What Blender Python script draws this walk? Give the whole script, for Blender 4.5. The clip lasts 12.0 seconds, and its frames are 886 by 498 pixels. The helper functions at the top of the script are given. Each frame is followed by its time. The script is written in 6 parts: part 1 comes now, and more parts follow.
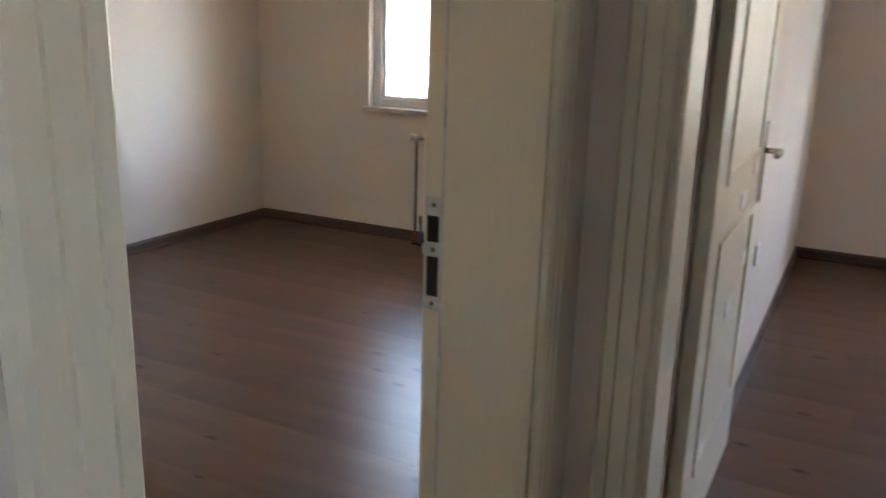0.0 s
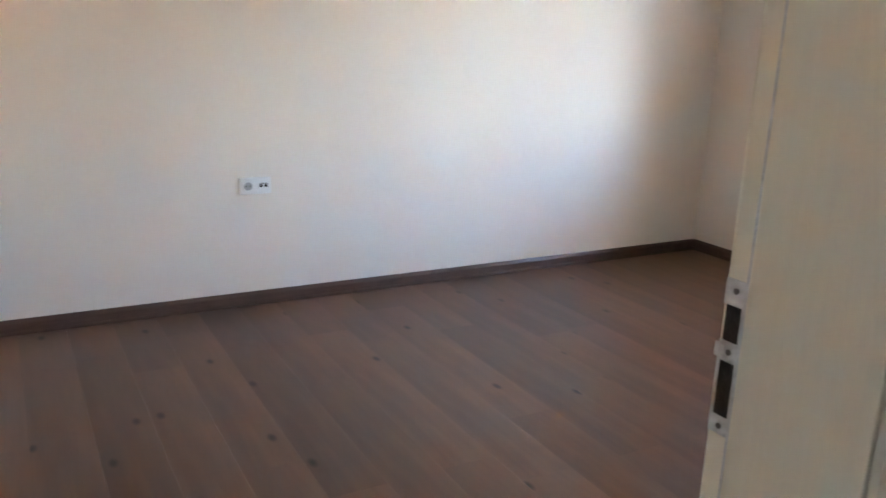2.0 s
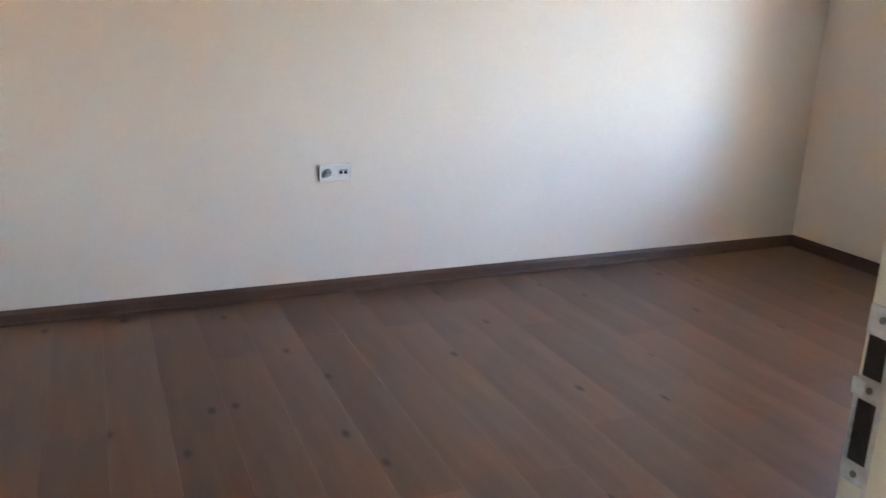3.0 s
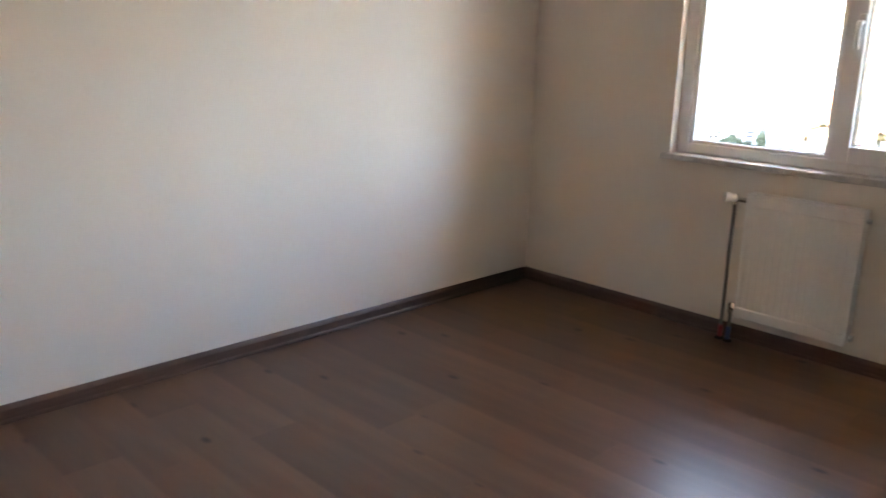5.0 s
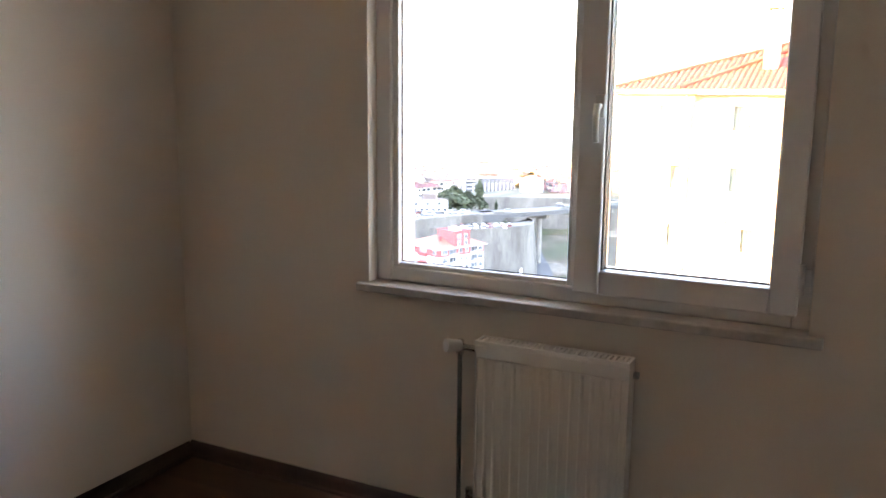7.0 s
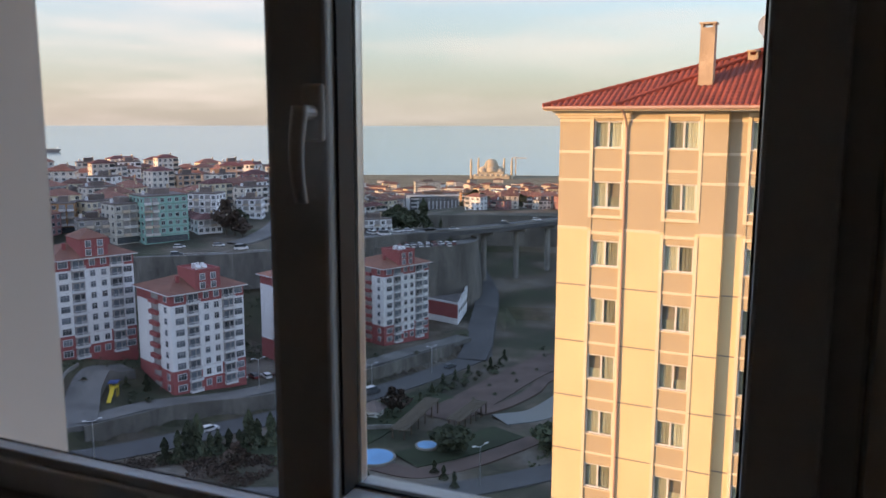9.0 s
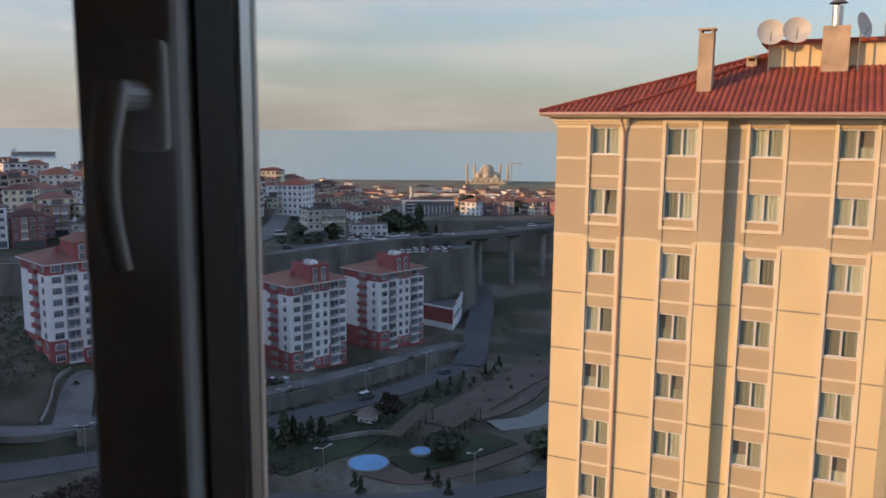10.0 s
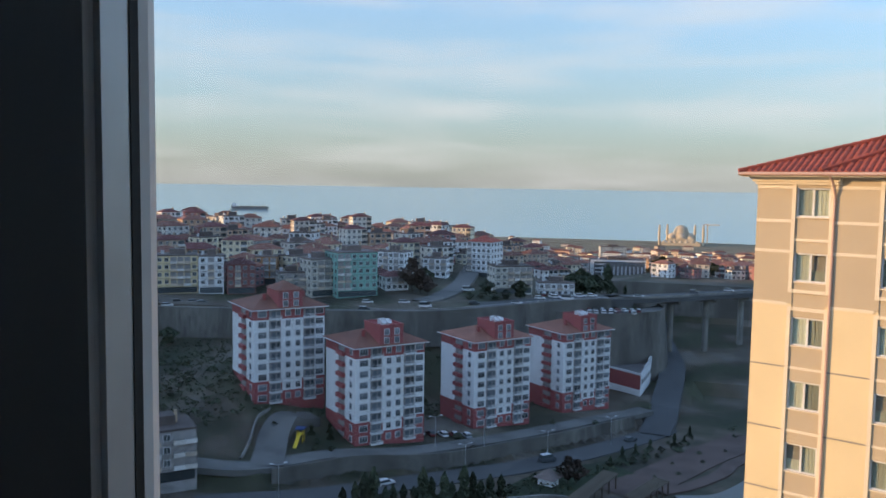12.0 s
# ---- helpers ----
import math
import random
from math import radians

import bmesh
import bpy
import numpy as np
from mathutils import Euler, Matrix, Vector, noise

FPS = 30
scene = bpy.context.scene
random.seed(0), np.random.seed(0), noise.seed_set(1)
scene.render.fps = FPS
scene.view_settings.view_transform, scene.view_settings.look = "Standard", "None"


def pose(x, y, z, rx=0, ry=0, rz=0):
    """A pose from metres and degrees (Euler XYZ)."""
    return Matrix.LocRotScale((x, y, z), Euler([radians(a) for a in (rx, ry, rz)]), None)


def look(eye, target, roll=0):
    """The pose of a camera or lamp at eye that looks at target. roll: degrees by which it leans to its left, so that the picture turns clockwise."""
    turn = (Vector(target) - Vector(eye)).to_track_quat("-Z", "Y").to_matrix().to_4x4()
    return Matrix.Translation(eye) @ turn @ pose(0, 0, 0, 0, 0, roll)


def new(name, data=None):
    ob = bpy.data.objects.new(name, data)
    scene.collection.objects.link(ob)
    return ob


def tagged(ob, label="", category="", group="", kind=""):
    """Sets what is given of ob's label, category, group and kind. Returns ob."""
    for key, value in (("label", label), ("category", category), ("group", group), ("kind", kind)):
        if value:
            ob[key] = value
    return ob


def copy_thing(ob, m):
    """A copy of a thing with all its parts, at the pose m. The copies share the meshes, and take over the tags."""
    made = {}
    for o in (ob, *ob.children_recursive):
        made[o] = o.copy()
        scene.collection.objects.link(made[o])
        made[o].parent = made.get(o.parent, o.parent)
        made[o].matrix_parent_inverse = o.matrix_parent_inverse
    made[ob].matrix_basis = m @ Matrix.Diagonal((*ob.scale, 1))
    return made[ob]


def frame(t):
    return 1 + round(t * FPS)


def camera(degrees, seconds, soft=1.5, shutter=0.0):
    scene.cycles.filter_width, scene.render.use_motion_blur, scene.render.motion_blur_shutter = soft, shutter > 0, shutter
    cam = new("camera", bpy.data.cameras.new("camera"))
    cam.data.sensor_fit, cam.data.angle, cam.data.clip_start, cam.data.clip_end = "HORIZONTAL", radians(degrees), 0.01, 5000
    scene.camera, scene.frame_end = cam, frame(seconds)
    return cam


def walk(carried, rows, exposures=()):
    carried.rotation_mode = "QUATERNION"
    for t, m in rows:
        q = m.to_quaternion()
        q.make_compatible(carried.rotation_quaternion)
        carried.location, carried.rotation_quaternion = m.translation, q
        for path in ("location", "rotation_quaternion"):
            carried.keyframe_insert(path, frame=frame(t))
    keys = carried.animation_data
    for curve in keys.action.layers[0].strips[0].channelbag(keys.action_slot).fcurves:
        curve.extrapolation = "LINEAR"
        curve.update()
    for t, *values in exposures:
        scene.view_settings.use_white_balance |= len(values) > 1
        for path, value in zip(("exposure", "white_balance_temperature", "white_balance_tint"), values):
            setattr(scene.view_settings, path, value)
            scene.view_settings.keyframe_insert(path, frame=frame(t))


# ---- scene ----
cam = camera(57.1, 12.0, soft=1.5, shutter=0.4)
walk(cam, [
    (0.0, look((3.833, -4.560, 1.360), (2.950, -2.853, 0.842), 1.6)),
    (0.5, look((3.773, -4.397, 1.375), (2.668, -2.813, 0.858), 1.7)),
    (1.0, look((3.779, -4.215, 1.379), (2.440, -2.817, 0.866), 1.8)),
    (1.5, look((3.812, -4.095, 1.378), (2.264, -2.938, 0.865), 2.0)),
    (2.0, look((3.838, -4.051, 1.360), (2.148, -3.115, 0.842), 2.1)),
    (2.5, look((3.826, -4.025, 1.352), (2.065, -3.246, 0.811), 2.1)),
    (2.7, look((3.797, -4.019, 1.353), (2.026, -3.274, 0.797), 2.0)),
    (4.3, look((3.211, -3.845, 1.392), (1.635, -2.756, 0.815), 1.4)),
    (4.5, look((3.167, -3.805, 1.380), (1.637, -2.641, 0.826), 1.4)),
    (5.0, look((3.026, -3.675, 1.390), (1.645, -2.317, 0.888), 1.4)),
    (5.5, look((2.877, -3.503, 1.432), (1.667, -1.978, 0.974), 1.0)),
    (6.0, look((2.703, -3.195, 1.450), (1.667, -1.539, 1.021), 0.5)),
    (6.5, look((2.600, -2.834, 1.445), (1.645, -1.114, 1.083), 0.8)),
    (7.0, look((2.443, -2.450, 1.500), (1.552, -0.695, 1.146), 0.5)),
    (7.5, look((2.374, -2.032, 1.494), (1.516, -0.262, 1.174), 0.2)),
    (7.7, look((2.347, -1.822, 1.509), (1.489, -0.064, 1.172), 0.0)),
    (9.3, look((2.222, -0.710, 1.480), (1.465, 1.116, 1.175), 0.3)),
    (9.5, look((2.171, -0.618, 1.480), (1.418, 1.210, 1.176), 0.4)),
    (10.0, look((2.110, -0.399, 1.475), (1.345, 1.425, 1.178), 0.5)),
    (10.5, look((2.070, -0.202, 1.475), (1.180, 1.567, 1.195), 0.7)),
    (11.0, look((2.050, -0.131, 1.480), (0.998, 1.552, 1.232), 1.0)),
    (11.5, look((2.050, -0.109, 1.480), (0.920, 1.529, 1.281), 0.9)),
    (12.0, look((2.050, -0.090, 1.480), (0.878, 1.523, 1.319), 0.9)),
], exposures=[(0.0, 6.45, 8300, 23), (1.0, 6.75, 7800, 23), (2.7, 7.05, 7400, 22), (5.0, 6.5, 8200, 24), (6.5, 5.95, 8500, 26), (7.2, 5.25, 8600, 26), (7.7, 4.35, 8300, 26), (9.3, 1.65, 7400, 26), (10.0, 1.46, 7200, 26), (10.6, 1.56, 6900, 21), (11.2, 1.75, 6500, 19), (12.0, 1.75, 6350, 18)])

# ---- sky and sun ----
SUN_TRAVEL = Vector((0.74, 0.67, -0.185)).normalized()
world = bpy.data.worlds.new("world")
scene.world = world
world.use_nodes = True
wt = world.node_tree
wt.nodes.clear()
w_out = wt.nodes.new("ShaderNodeOutputWorld")
w_bg = wt.nodes.new("ShaderNodeBackground")
sky = wt.nodes.new("ShaderNodeTexSky")
sky.sky_type = "NISHITA"
sky.sun_disc = False
sky.sun_elevation = radians(10.5)
sky.sun_rotation = math.atan2(-SUN_TRAVEL.x, -SUN_TRAVEL.y)
sky.altitude = 100
sky.air_density, sky.dust_density, sky.ozone_density = 1.0, 0.6, 3.0
w_bg.inputs["Strength"].default_value = 0.15
# thin streaks of cloud that stretch along the horizon
w_tc = wt.nodes.new("ShaderNodeTexCoord")
w_map = wt.nodes.new("ShaderNodeMapping")
w_map.inputs["Scale"].default_value = (2.2, 2.2, 16)
w_noise = wt.nodes.new("ShaderNodeTexNoise")
w_noise.inputs["Scale"].default_value = 1.6
w_noise.inputs["Detail"].default_value = 6
w_noise.inputs["Roughness"].default_value = 0.55
w_ramp = wt.nodes.new("ShaderNodeValToRGB")
w_ramp.color_ramp.elements[0].position, w_ramp.color_ramp.elements[0].color = 0.44, (0, 0, 0, 1)
w_ramp.color_ramp.elements[1].position, w_ramp.color_ramp.elements[1].color = 0.74, (0.6, 0.6, 0.6, 1)
w_mix = wt.nodes.new("ShaderNodeMix")
w_mix.data_type = "RGBA"
w_mix.inputs["B"].default_value = (2.1, 1.98, 1.92, 1)
wt.links.new(w_tc.outputs["Generated"], w_map.inputs["Vector"])
wt.links.new(w_map.outputs["Vector"], w_noise.inputs["Vector"])
wt.links.new(w_noise.outputs["Fac"], w_ramp.inputs["Fac"])
wt.links.new(w_ramp.outputs["Color"], w_mix.inputs["Factor"])
# pale haze low over the sea, all round
w_sep = wt.nodes.new("ShaderNodeSeparateXYZ")
w_haze = wt.nodes.new("ShaderNodeMapRange")
w_haze.inputs["From Min"].default_value, w_haze.inputs["From Max"].default_value = 0.02, 0.42
w_haze.inputs["To Min"].default_value, w_haze.inputs["To Max"].default_value = 0.85, 0.0
w_mix2 = wt.nodes.new("ShaderNodeMix")
w_mix2.data_type = "RGBA"
w_mix2.inputs["B"].default_value = (0.82, 0.83, 0.84, 1)
wt.links.new(w_tc.outputs["Generated"], w_sep.inputs["Vector"])
wt.links.new(w_sep.outputs["Z"], w_haze.inputs["Value"])
wt.links.new(w_haze.outputs["Result"], w_mix2.inputs["Factor"])
wt.links.new(sky.outputs["Color"], w_mix2.inputs["A"])
wt.links.new(w_mix2.outputs["Result"], w_mix.inputs["A"])
wt.links.new(w_mix.outputs["Result"], w_bg.inputs["Color"])
wt.links.new(w_bg.outputs["Background"], w_out.inputs["Surface"])

sun_data = bpy.data.lights.new("sun", "SUN")
sun_data.energy, sun_data.angle, sun_data.color = 1.66, radians(0.6), (1.0, 0.575, 0.24)
sun = new("sun", sun_data)
sun.rotation_euler = SUN_TRAVEL.to_track_quat("-Z", "Y").to_euler()


# ---- materials ----
def mat(name, color, rough=0.6, metal=0.0, vary=0.12, scale=3.0, fine=60.0, bump=0.02, spread=0.0, stretch=(1, 1, 1), coords="Object", spec=0.5):
    """A surface with stains at one scale, grain at another, and fine relief; spread: how far pieces differ from each other."""
    m = bpy.data.materials.new(name)
    m.use_nodes = True
    nt = m.node_tree
    b = nt.nodes["Principled BSDF"]
    b.inputs["Roughness"].default_value, b.inputs["Metallic"].default_value = rough, metal
    b.inputs["Specular IOR Level"].default_value = spec
    tc = nt.nodes.new("ShaderNodeTexCoord")
    mp = nt.nodes.new("ShaderNodeMapping")
    mp.inputs["Scale"].default_value = stretch
    nt.links.new(tc.outputs[coords], mp.inputs["Vector"])
    value = None
    for s, amount in ((scale, vary), (fine, vary * 0.6)):
        n = nt.nodes.new("ShaderNodeTexNoise")
        n.inputs["Scale"].default_value, n.inputs["Detail"].default_value = s, 4
        nt.links.new(mp.outputs["Vector"], n.inputs["Vector"])
        r = nt.nodes.new("ShaderNodeMapRange")
        r.inputs["From Min"].default_value, r.inputs["From Max"].default_value = 0.3, 0.7
        r.inputs["To Min"].default_value, r.inputs["To Max"].default_value = 1 - amount, 1 + amount
        nt.links.new(n.outputs["Fac"], r.inputs["Value"])
        if value is None:
            value = r.outputs["Result"]
        else:
            mul = nt.nodes.new("ShaderNodeMath")
            mul.operation = "MULTIPLY"
            nt.links.new(value, mul.inputs[0])
            nt.links.new(r.outputs["Result"], mul.inputs[1])
            value = mul.outputs[0]
            grain = n.outputs["Fac"]
    if spread:
        info = nt.nodes.new("ShaderNodeObjectInfo")
        r = nt.nodes.new("ShaderNodeMapRange")
        r.inputs["To Min"].default_value, r.inputs["To Max"].default_value = 1 - spread, 1 + spread
        nt.links.new(info.outputs["Random"], r.inputs["Value"])
        mul = nt.nodes.new("ShaderNodeMath")
        mul.operation = "MULTIPLY"
        nt.links.new(value, mul.inputs[0])
        nt.links.new(r.outputs["Result"], mul.inputs[1])
        value = mul.outputs[0]
    vm = nt.nodes.new("ShaderNodeVectorMath")
    vm.operation = "SCALE"
    vm.inputs[0].default_value = color
    nt.links.new(value, vm.inputs["Scale"])
    nt.links.new(vm.outputs["Vector"], b.inputs["Base Color"])
    if bump:
        bp = nt.nodes.new("ShaderNodeBump")
        bp.inputs["Strength"].default_value, bp.inputs["Distance"].default_value = 0.4, bump
        nt.links.new(grain, bp.inputs["Height"])
        nt.links.new(bp.outputs["Normal"], b.inputs["Normal"])
    return m


def palette(name, colors, rough=0.8):
    """Painted house walls: one of several colours for each object, with streaks of dirt."""
    m = mat(name, (1, 1, 1), rough, vary=0.14, scale=0.25, fine=2.5, bump=0.0, coords="Object")
    nt = m.node_tree
    vm = next(n for n in nt.nodes if n.type == "VECT_MATH")
    info = nt.nodes.new("ShaderNodeObjectInfo")
    ramp = nt.nodes.new("ShaderNodeValToRGB")
    ramp.color_ramp.interpolation = "CONSTANT"
    els = ramp.color_ramp.elements
    while len(els) < len(colors):
        els.new(0.5)
    for i, c in enumerate(colors):
        els[i].position, els[i].color = i / len(colors), (*c, 1)
    nt.links.new(info.outputs["Random"], ramp.inputs["Fac"])
    nt.links.new(ramp.outputs["Color"], vm.inputs[0])
    return m


def laminate(name):
    """Dark walnut laminate: long grain along x, brown knots, boards that differ."""
    m = mat(name, (0.132, 0.066, 0.042), 0.32, spec=0.3, vary=0.26, scale=1.5, fine=4.5, bump=0.0008, spread=0.13, stretch=(0.38, 3.4, 1), coords="Object")
    nt = m.node_tree
    tc = nt.nodes.new("ShaderNodeTexCoord")
    mp = nt.nodes.new("ShaderNodeMapping")
    mp.inputs["Scale"].default_value = (2.6, 5.2, 1)
    info = nt.nodes.new("ShaderNodeObjectInfo")
    add = nt.nodes.new("ShaderNodeVectorMath")
    nt.links.new(tc.outputs["Object"], mp.inputs["Vector"])
    nt.links.new(mp.outputs["Vector"], add.inputs[0])
    mul7 = nt.nodes.new("ShaderNodeMath")
    mul7.operation = "MULTIPLY"
    mul7.inputs[1].default_value = 37.0
    nt.links.new(info.outputs["Random"], mul7.inputs[0])
    nt.links.new(mul7.outputs[0], add.inputs[1])
    vo = nt.nodes.new("ShaderNodeTexVoronoi")
    vo.voronoi_dimensions = "2D"
    vo.inputs["Scale"].default_value = 0.55
    nt.links.new(add.outputs["Vector"], vo.inputs["Vector"])
    r = nt.nodes.new("ShaderNodeMapRange")
    r.inputs["From Min"].default_value, r.inputs["From Max"].default_value = 0.015, 0.055
    r.inputs["To Min"].default_value, r.inputs["To Max"].default_value = 0.2, 1.0
    nt.links.new(vo.outputs["Distance"], r.inputs["Value"])
    b = nt.nodes["Principled BSDF"]
    old = b.inputs["Base Color"].links[0].from_socket
    sc = nt.nodes.new("ShaderNodeVectorMath")
    sc.operation = "SCALE"
    nt.links.new(old, sc.inputs[0])
    nt.links.new(r.outputs["Result"], sc.inputs["Scale"])
    nt.links.new(sc.outputs["Vector"], b.inputs["Base Color"])
    return m


def clear_glass(name):
    m = bpy.data.materials.new(name)
    m.use_nodes = True
    nt = m.node_tree
    nt.nodes.clear()
    out = nt.nodes.new("ShaderNodeOutputMaterial")
    mix = nt.nodes.new("ShaderNodeMixShader")
    tr = nt.nodes.new("ShaderNodeBsdfTransparent")
    tr.inputs["Color"].default_value = (0.95, 0.97, 0.96, 1)
    gl = nt.nodes.new("ShaderNodeBsdfGlossy")
    gl.inputs["Roughness"].default_value = 0.02
    lw = nt.nodes.new("ShaderNodeLayerWeight")
    lw.inputs["Blend"].default_value = 0.5
    pw = nt.nodes.new("ShaderNodeMath")
    pw.operation = "POWER"
    pw.inputs[1].default_value = 5.0
    sc = nt.nodes.new("ShaderNodeMath")
    sc.operation = "MULTIPLY_ADD"
    sc.inputs[1].default_value, sc.inputs[2].default_value = 0.6, 0.015
    nt.links.new(lw.outputs["Facing"], pw.inputs[0])
    nt.links.new(pw.outputs[0], sc.inputs[0])
    nt.links.new(sc.outputs[0], mix.inputs["Fac"])
    nt.links.new(tr.outputs["BSDF"], mix.inputs[1])
    nt.links.new(gl.outputs["BSDF"], mix.inputs[2])
    nt.links.new(mix.outputs["Shader"], out.inputs["Surface"])
    return m


M_PAINT = mat("wall_paint", (0.76, 0.70, 0.63), 0.75, vary=0.025, scale=1.2, fine=180, bump=0.0015)
M_CEIL = mat("ceiling_paint", (0.82, 0.80, 0.77), 0.85, vary=0.02, bump=0.001)
M_FLOOR = laminate("walnut_laminate")
M_SUB = mat("screed", (0.05, 0.04, 0.035), 0.9)
M_SKIRT = mat("skirting_foil", (0.085, 0.045, 0.032), 0.38, vary=0.2, scale=4, fine=40, bump=0.0006, stretch=(0.6, 0.6, 6))
M_DOORF = mat("cream_door_foil", (0.74, 0.70, 0.59), 0.45, vary=0.03, scale=5, fine=90, bump=0.001, stretch=(1, 1, 0.07))
M_PVC = mat("white_pvc", (0.80, 0.81, 0.82), 0.32, vary=0.02, bump=0.0003)
M_GASKET = mat("black_gasket", (0.015, 0.015, 0.015), 0.6, vary=0.1, bump=0.0)
M_SPACER = mat("aluminium_spacer", (0.62, 0.63, 0.64), 0.4, metal=0.9, vary=0.08, bump=0.0002)
M_SILL = mat("marble_sill", (0.46, 0.43, 0.40), 0.3, vary=0.2, scale=6, fine=35, bump=0.0004)
M_RAD = mat("radiator_enamel", (0.80, 0.79, 0.76), 0.35, vary=0.02, bump=0.0003)
M_DARK = mat("dark_gap", (0.02, 0.013, 0.012), 0.8, vary=0.1)
M_STEEL = mat("zinc_plate", (0.58, 0.60, 0.60), 0.35, metal=0.9, vary=0.12, scale=30)
M_CHROME = mat("satin_chrome", (0.62, 0.60, 0.57), 0.22, metal=1.0, vary=0.06)
M_PIPE = mat("grey_pipe", (0.16, 0.15, 0.15), 0.5, vary=0.15)
M_RED = mat("red_collar", (0.26, 0.03, 0.035), 0.5, vary=0.1)
M_BLUE = mat("blue_collar", (0.04, 0.08, 0.22), 0.5, vary=0.1)
M_WHITEP = mat("white_plastic", (0.80, 0.80, 0.79), 0.35, vary=0.02, bump=0.0002)
# white plastic darkened to grey for the shade within the socket well
M_SOCKETWELL = mat("socket_well_shade", (0.38, 0.38, 0.38), 0.45, vary=0.05, bump=0.0002)
M_FILM = mat("white_tape", (0.86, 0.86, 0.84), 0.3, vary=0.03, bump=0.0003)
M_GLASS = clear_glass("window_glass")
M_SHELL = mat("outer_render", (0.55, 0.50, 0.42), 0.85, vary=0.1, scale=0.6, fine=30)
M_CREAM = mat("cream_render", (0.75, 0.61, 0.37), 0.85, vary=0.06, scale=0.5, fine=18, bump=0.004)
M_TAUPE = mat("taupe_render", (0.50, 0.41, 0.285), 0.85, vary=0.06, scale=0.5, fine=18, bump=0.004)
M_BANDC = mat("cream_moulding", (0.76, 0.66, 0.50), 0.8, vary=0.05, scale=1.5, fine=25, bump=0.003)
M_LINE = mat("grey_joint", (0.30, 0.27, 0.23), 0.85, vary=0.08)
M_TILE = mat("red_roof_tile", (0.34, 0.075, 0.045), 0.7, vary=0.25, scale=0.9, fine=14, bump=0.01, spread=0.15)
M_TILEO = mat("brown_roof_tile", (0.24, 0.105, 0.075), 0.8, vary=0.3, scale=0.2, fine=1.5, bump=0.0, spread=0.35)
M_GUTTER = mat("pink_gutter", (0.55, 0.36, 0.29), 0.5, vary=0.08)
M_CURTAIN = mat("curtain", (0.42, 0.44, 0.36), 0.9, vary=0.25, scale=1.0, fine=9, bump=0.0, spread=0.45, stretch=(7, 1, 0.3))
# the dimness of unbuilt rooms, put into a grey colour
M_DIM = mat("dim_room_shade", (0.24, 0.22, 0.19), 0.9)
# grey for balcony shade painted on flat walls, and for one grey house
M_RECESS = mat("recess_shade_and_grey_render", (0.30, 0.29, 0.29), 0.8, vary=0.3, scale=0.4, fine=1.5, bump=0.0)
M_LIGHTPANE = mat("pale_pane", (0.10, 0.12, 0.14), 0.15, vary=0.2, bump=0.0, spread=0.6)
M_PANE = mat("dark_pane", (0.075, 0.088, 0.095), 0.12, vary=0.2, bump=0.0, spread=0.5)
M_DISH = mat("dish_enamel", (0.62, 0.58, 0.52), 0.45, vary=0.08, scale=3)
M_CHIM = mat("chimney_render", (0.50, 0.38, 0.27), 0.9, vary=0.25, scale=1.5, fine=12)
M_BWHITE = mat("white_block_render", (0.78, 0.79, 0.80), 0.85, vary=0.07, scale=0.15, fine=1.2, bump=0.0)
M_BRED = mat("red_block_render", (0.34, 0.095, 0.095), 0.85, vary=0.1, scale=0.15, fine=1.2, bump=0.0)
M_FRAMEW = mat("far_white_frame", (0.66, 0.67, 0.68), 0.5, vary=0.03, bump=0.0)
M_GROUND = mat("scrub_ground", (0.078, 0.072, 0.05), 0.95, vary=0.5, scale=0.035, fine=0.6, bump=0.0)
nt = M_GROUND.node_tree
vm = next(n for n in nt.nodes if n.type == "VECT_MATH")
tc = next(n for n in nt.nodes if n.type == "TEX_COORD")
patch = nt.nodes.new("ShaderNodeTexNoise")
patch.inputs["Scale"].default_value, patch.inputs["Detail"].default_value = 0.045, 7
tint = nt.nodes.new("ShaderNodeValToRGB")
for pos, c in ((0.30, (0.035, 0.045, 0.022)), (0.47, (0.060, 0.058, 0.036)), (0.56, (0.105, 0.085, 0.062)), (0.70, (0.15, 0.135, 0.115))):
    e = tint.color_ramp.elements.new(pos)
    e.color = (*c, 1)
tint.color_ramp.elements.remove(tint.color_ramp.elements[-1])
tint.color_ramp.elements.remove(tint.color_ramp.elements[0])
nt.links.new(tc.outputs["Object"], patch.inputs["Vector"])
nt.links.new(patch.outputs["Fac"], tint.inputs["Fac"])
nt.links.new(tint.outputs["Color"], vm.inputs[0])
M_GRASS = mat("mown_grass", (0.026, 0.040, 0.017), 0.95, vary=0.35, scale=0.08, fine=1.2, bump=0.0)
M_ASPHALT = mat("asphalt", (0.088, 0.09, 0.092), 0.85, vary=0.2, scale=0.06, fine=1.5, bump=0.0)
M_STREET = mat("worn_street", (0.15, 0.148, 0.14), 0.9, vary=0.35, scale=0.1, fine=1.2, bump=0.0)
M_FIELD = mat("dry_coastal_grass", (0.17, 0.145, 0.09), 0.95, vary=0.45, scale=0.012, fine=0.12, bump=0.0, stretch=(1, 2.5, 1))
M_CONC = mat("stained_concrete", (0.21, 0.205, 0.19), 0.9, vary=0.4, scale=0.15, fine=1.5, bump=0.0)
M_RETAIN = mat("dark_retaining_concrete", (0.14, 0.132, 0.118), 0.92, vary=0.45, scale=0.12, fine=0.9, bump=0.0, stretch=(1, 1, 0.25))
M_PAVING = mat("reddish_paving", (0.115, 0.078, 0.066), 0.9, vary=0.25, scale=0.12, fine=1.4, bump=0.0)
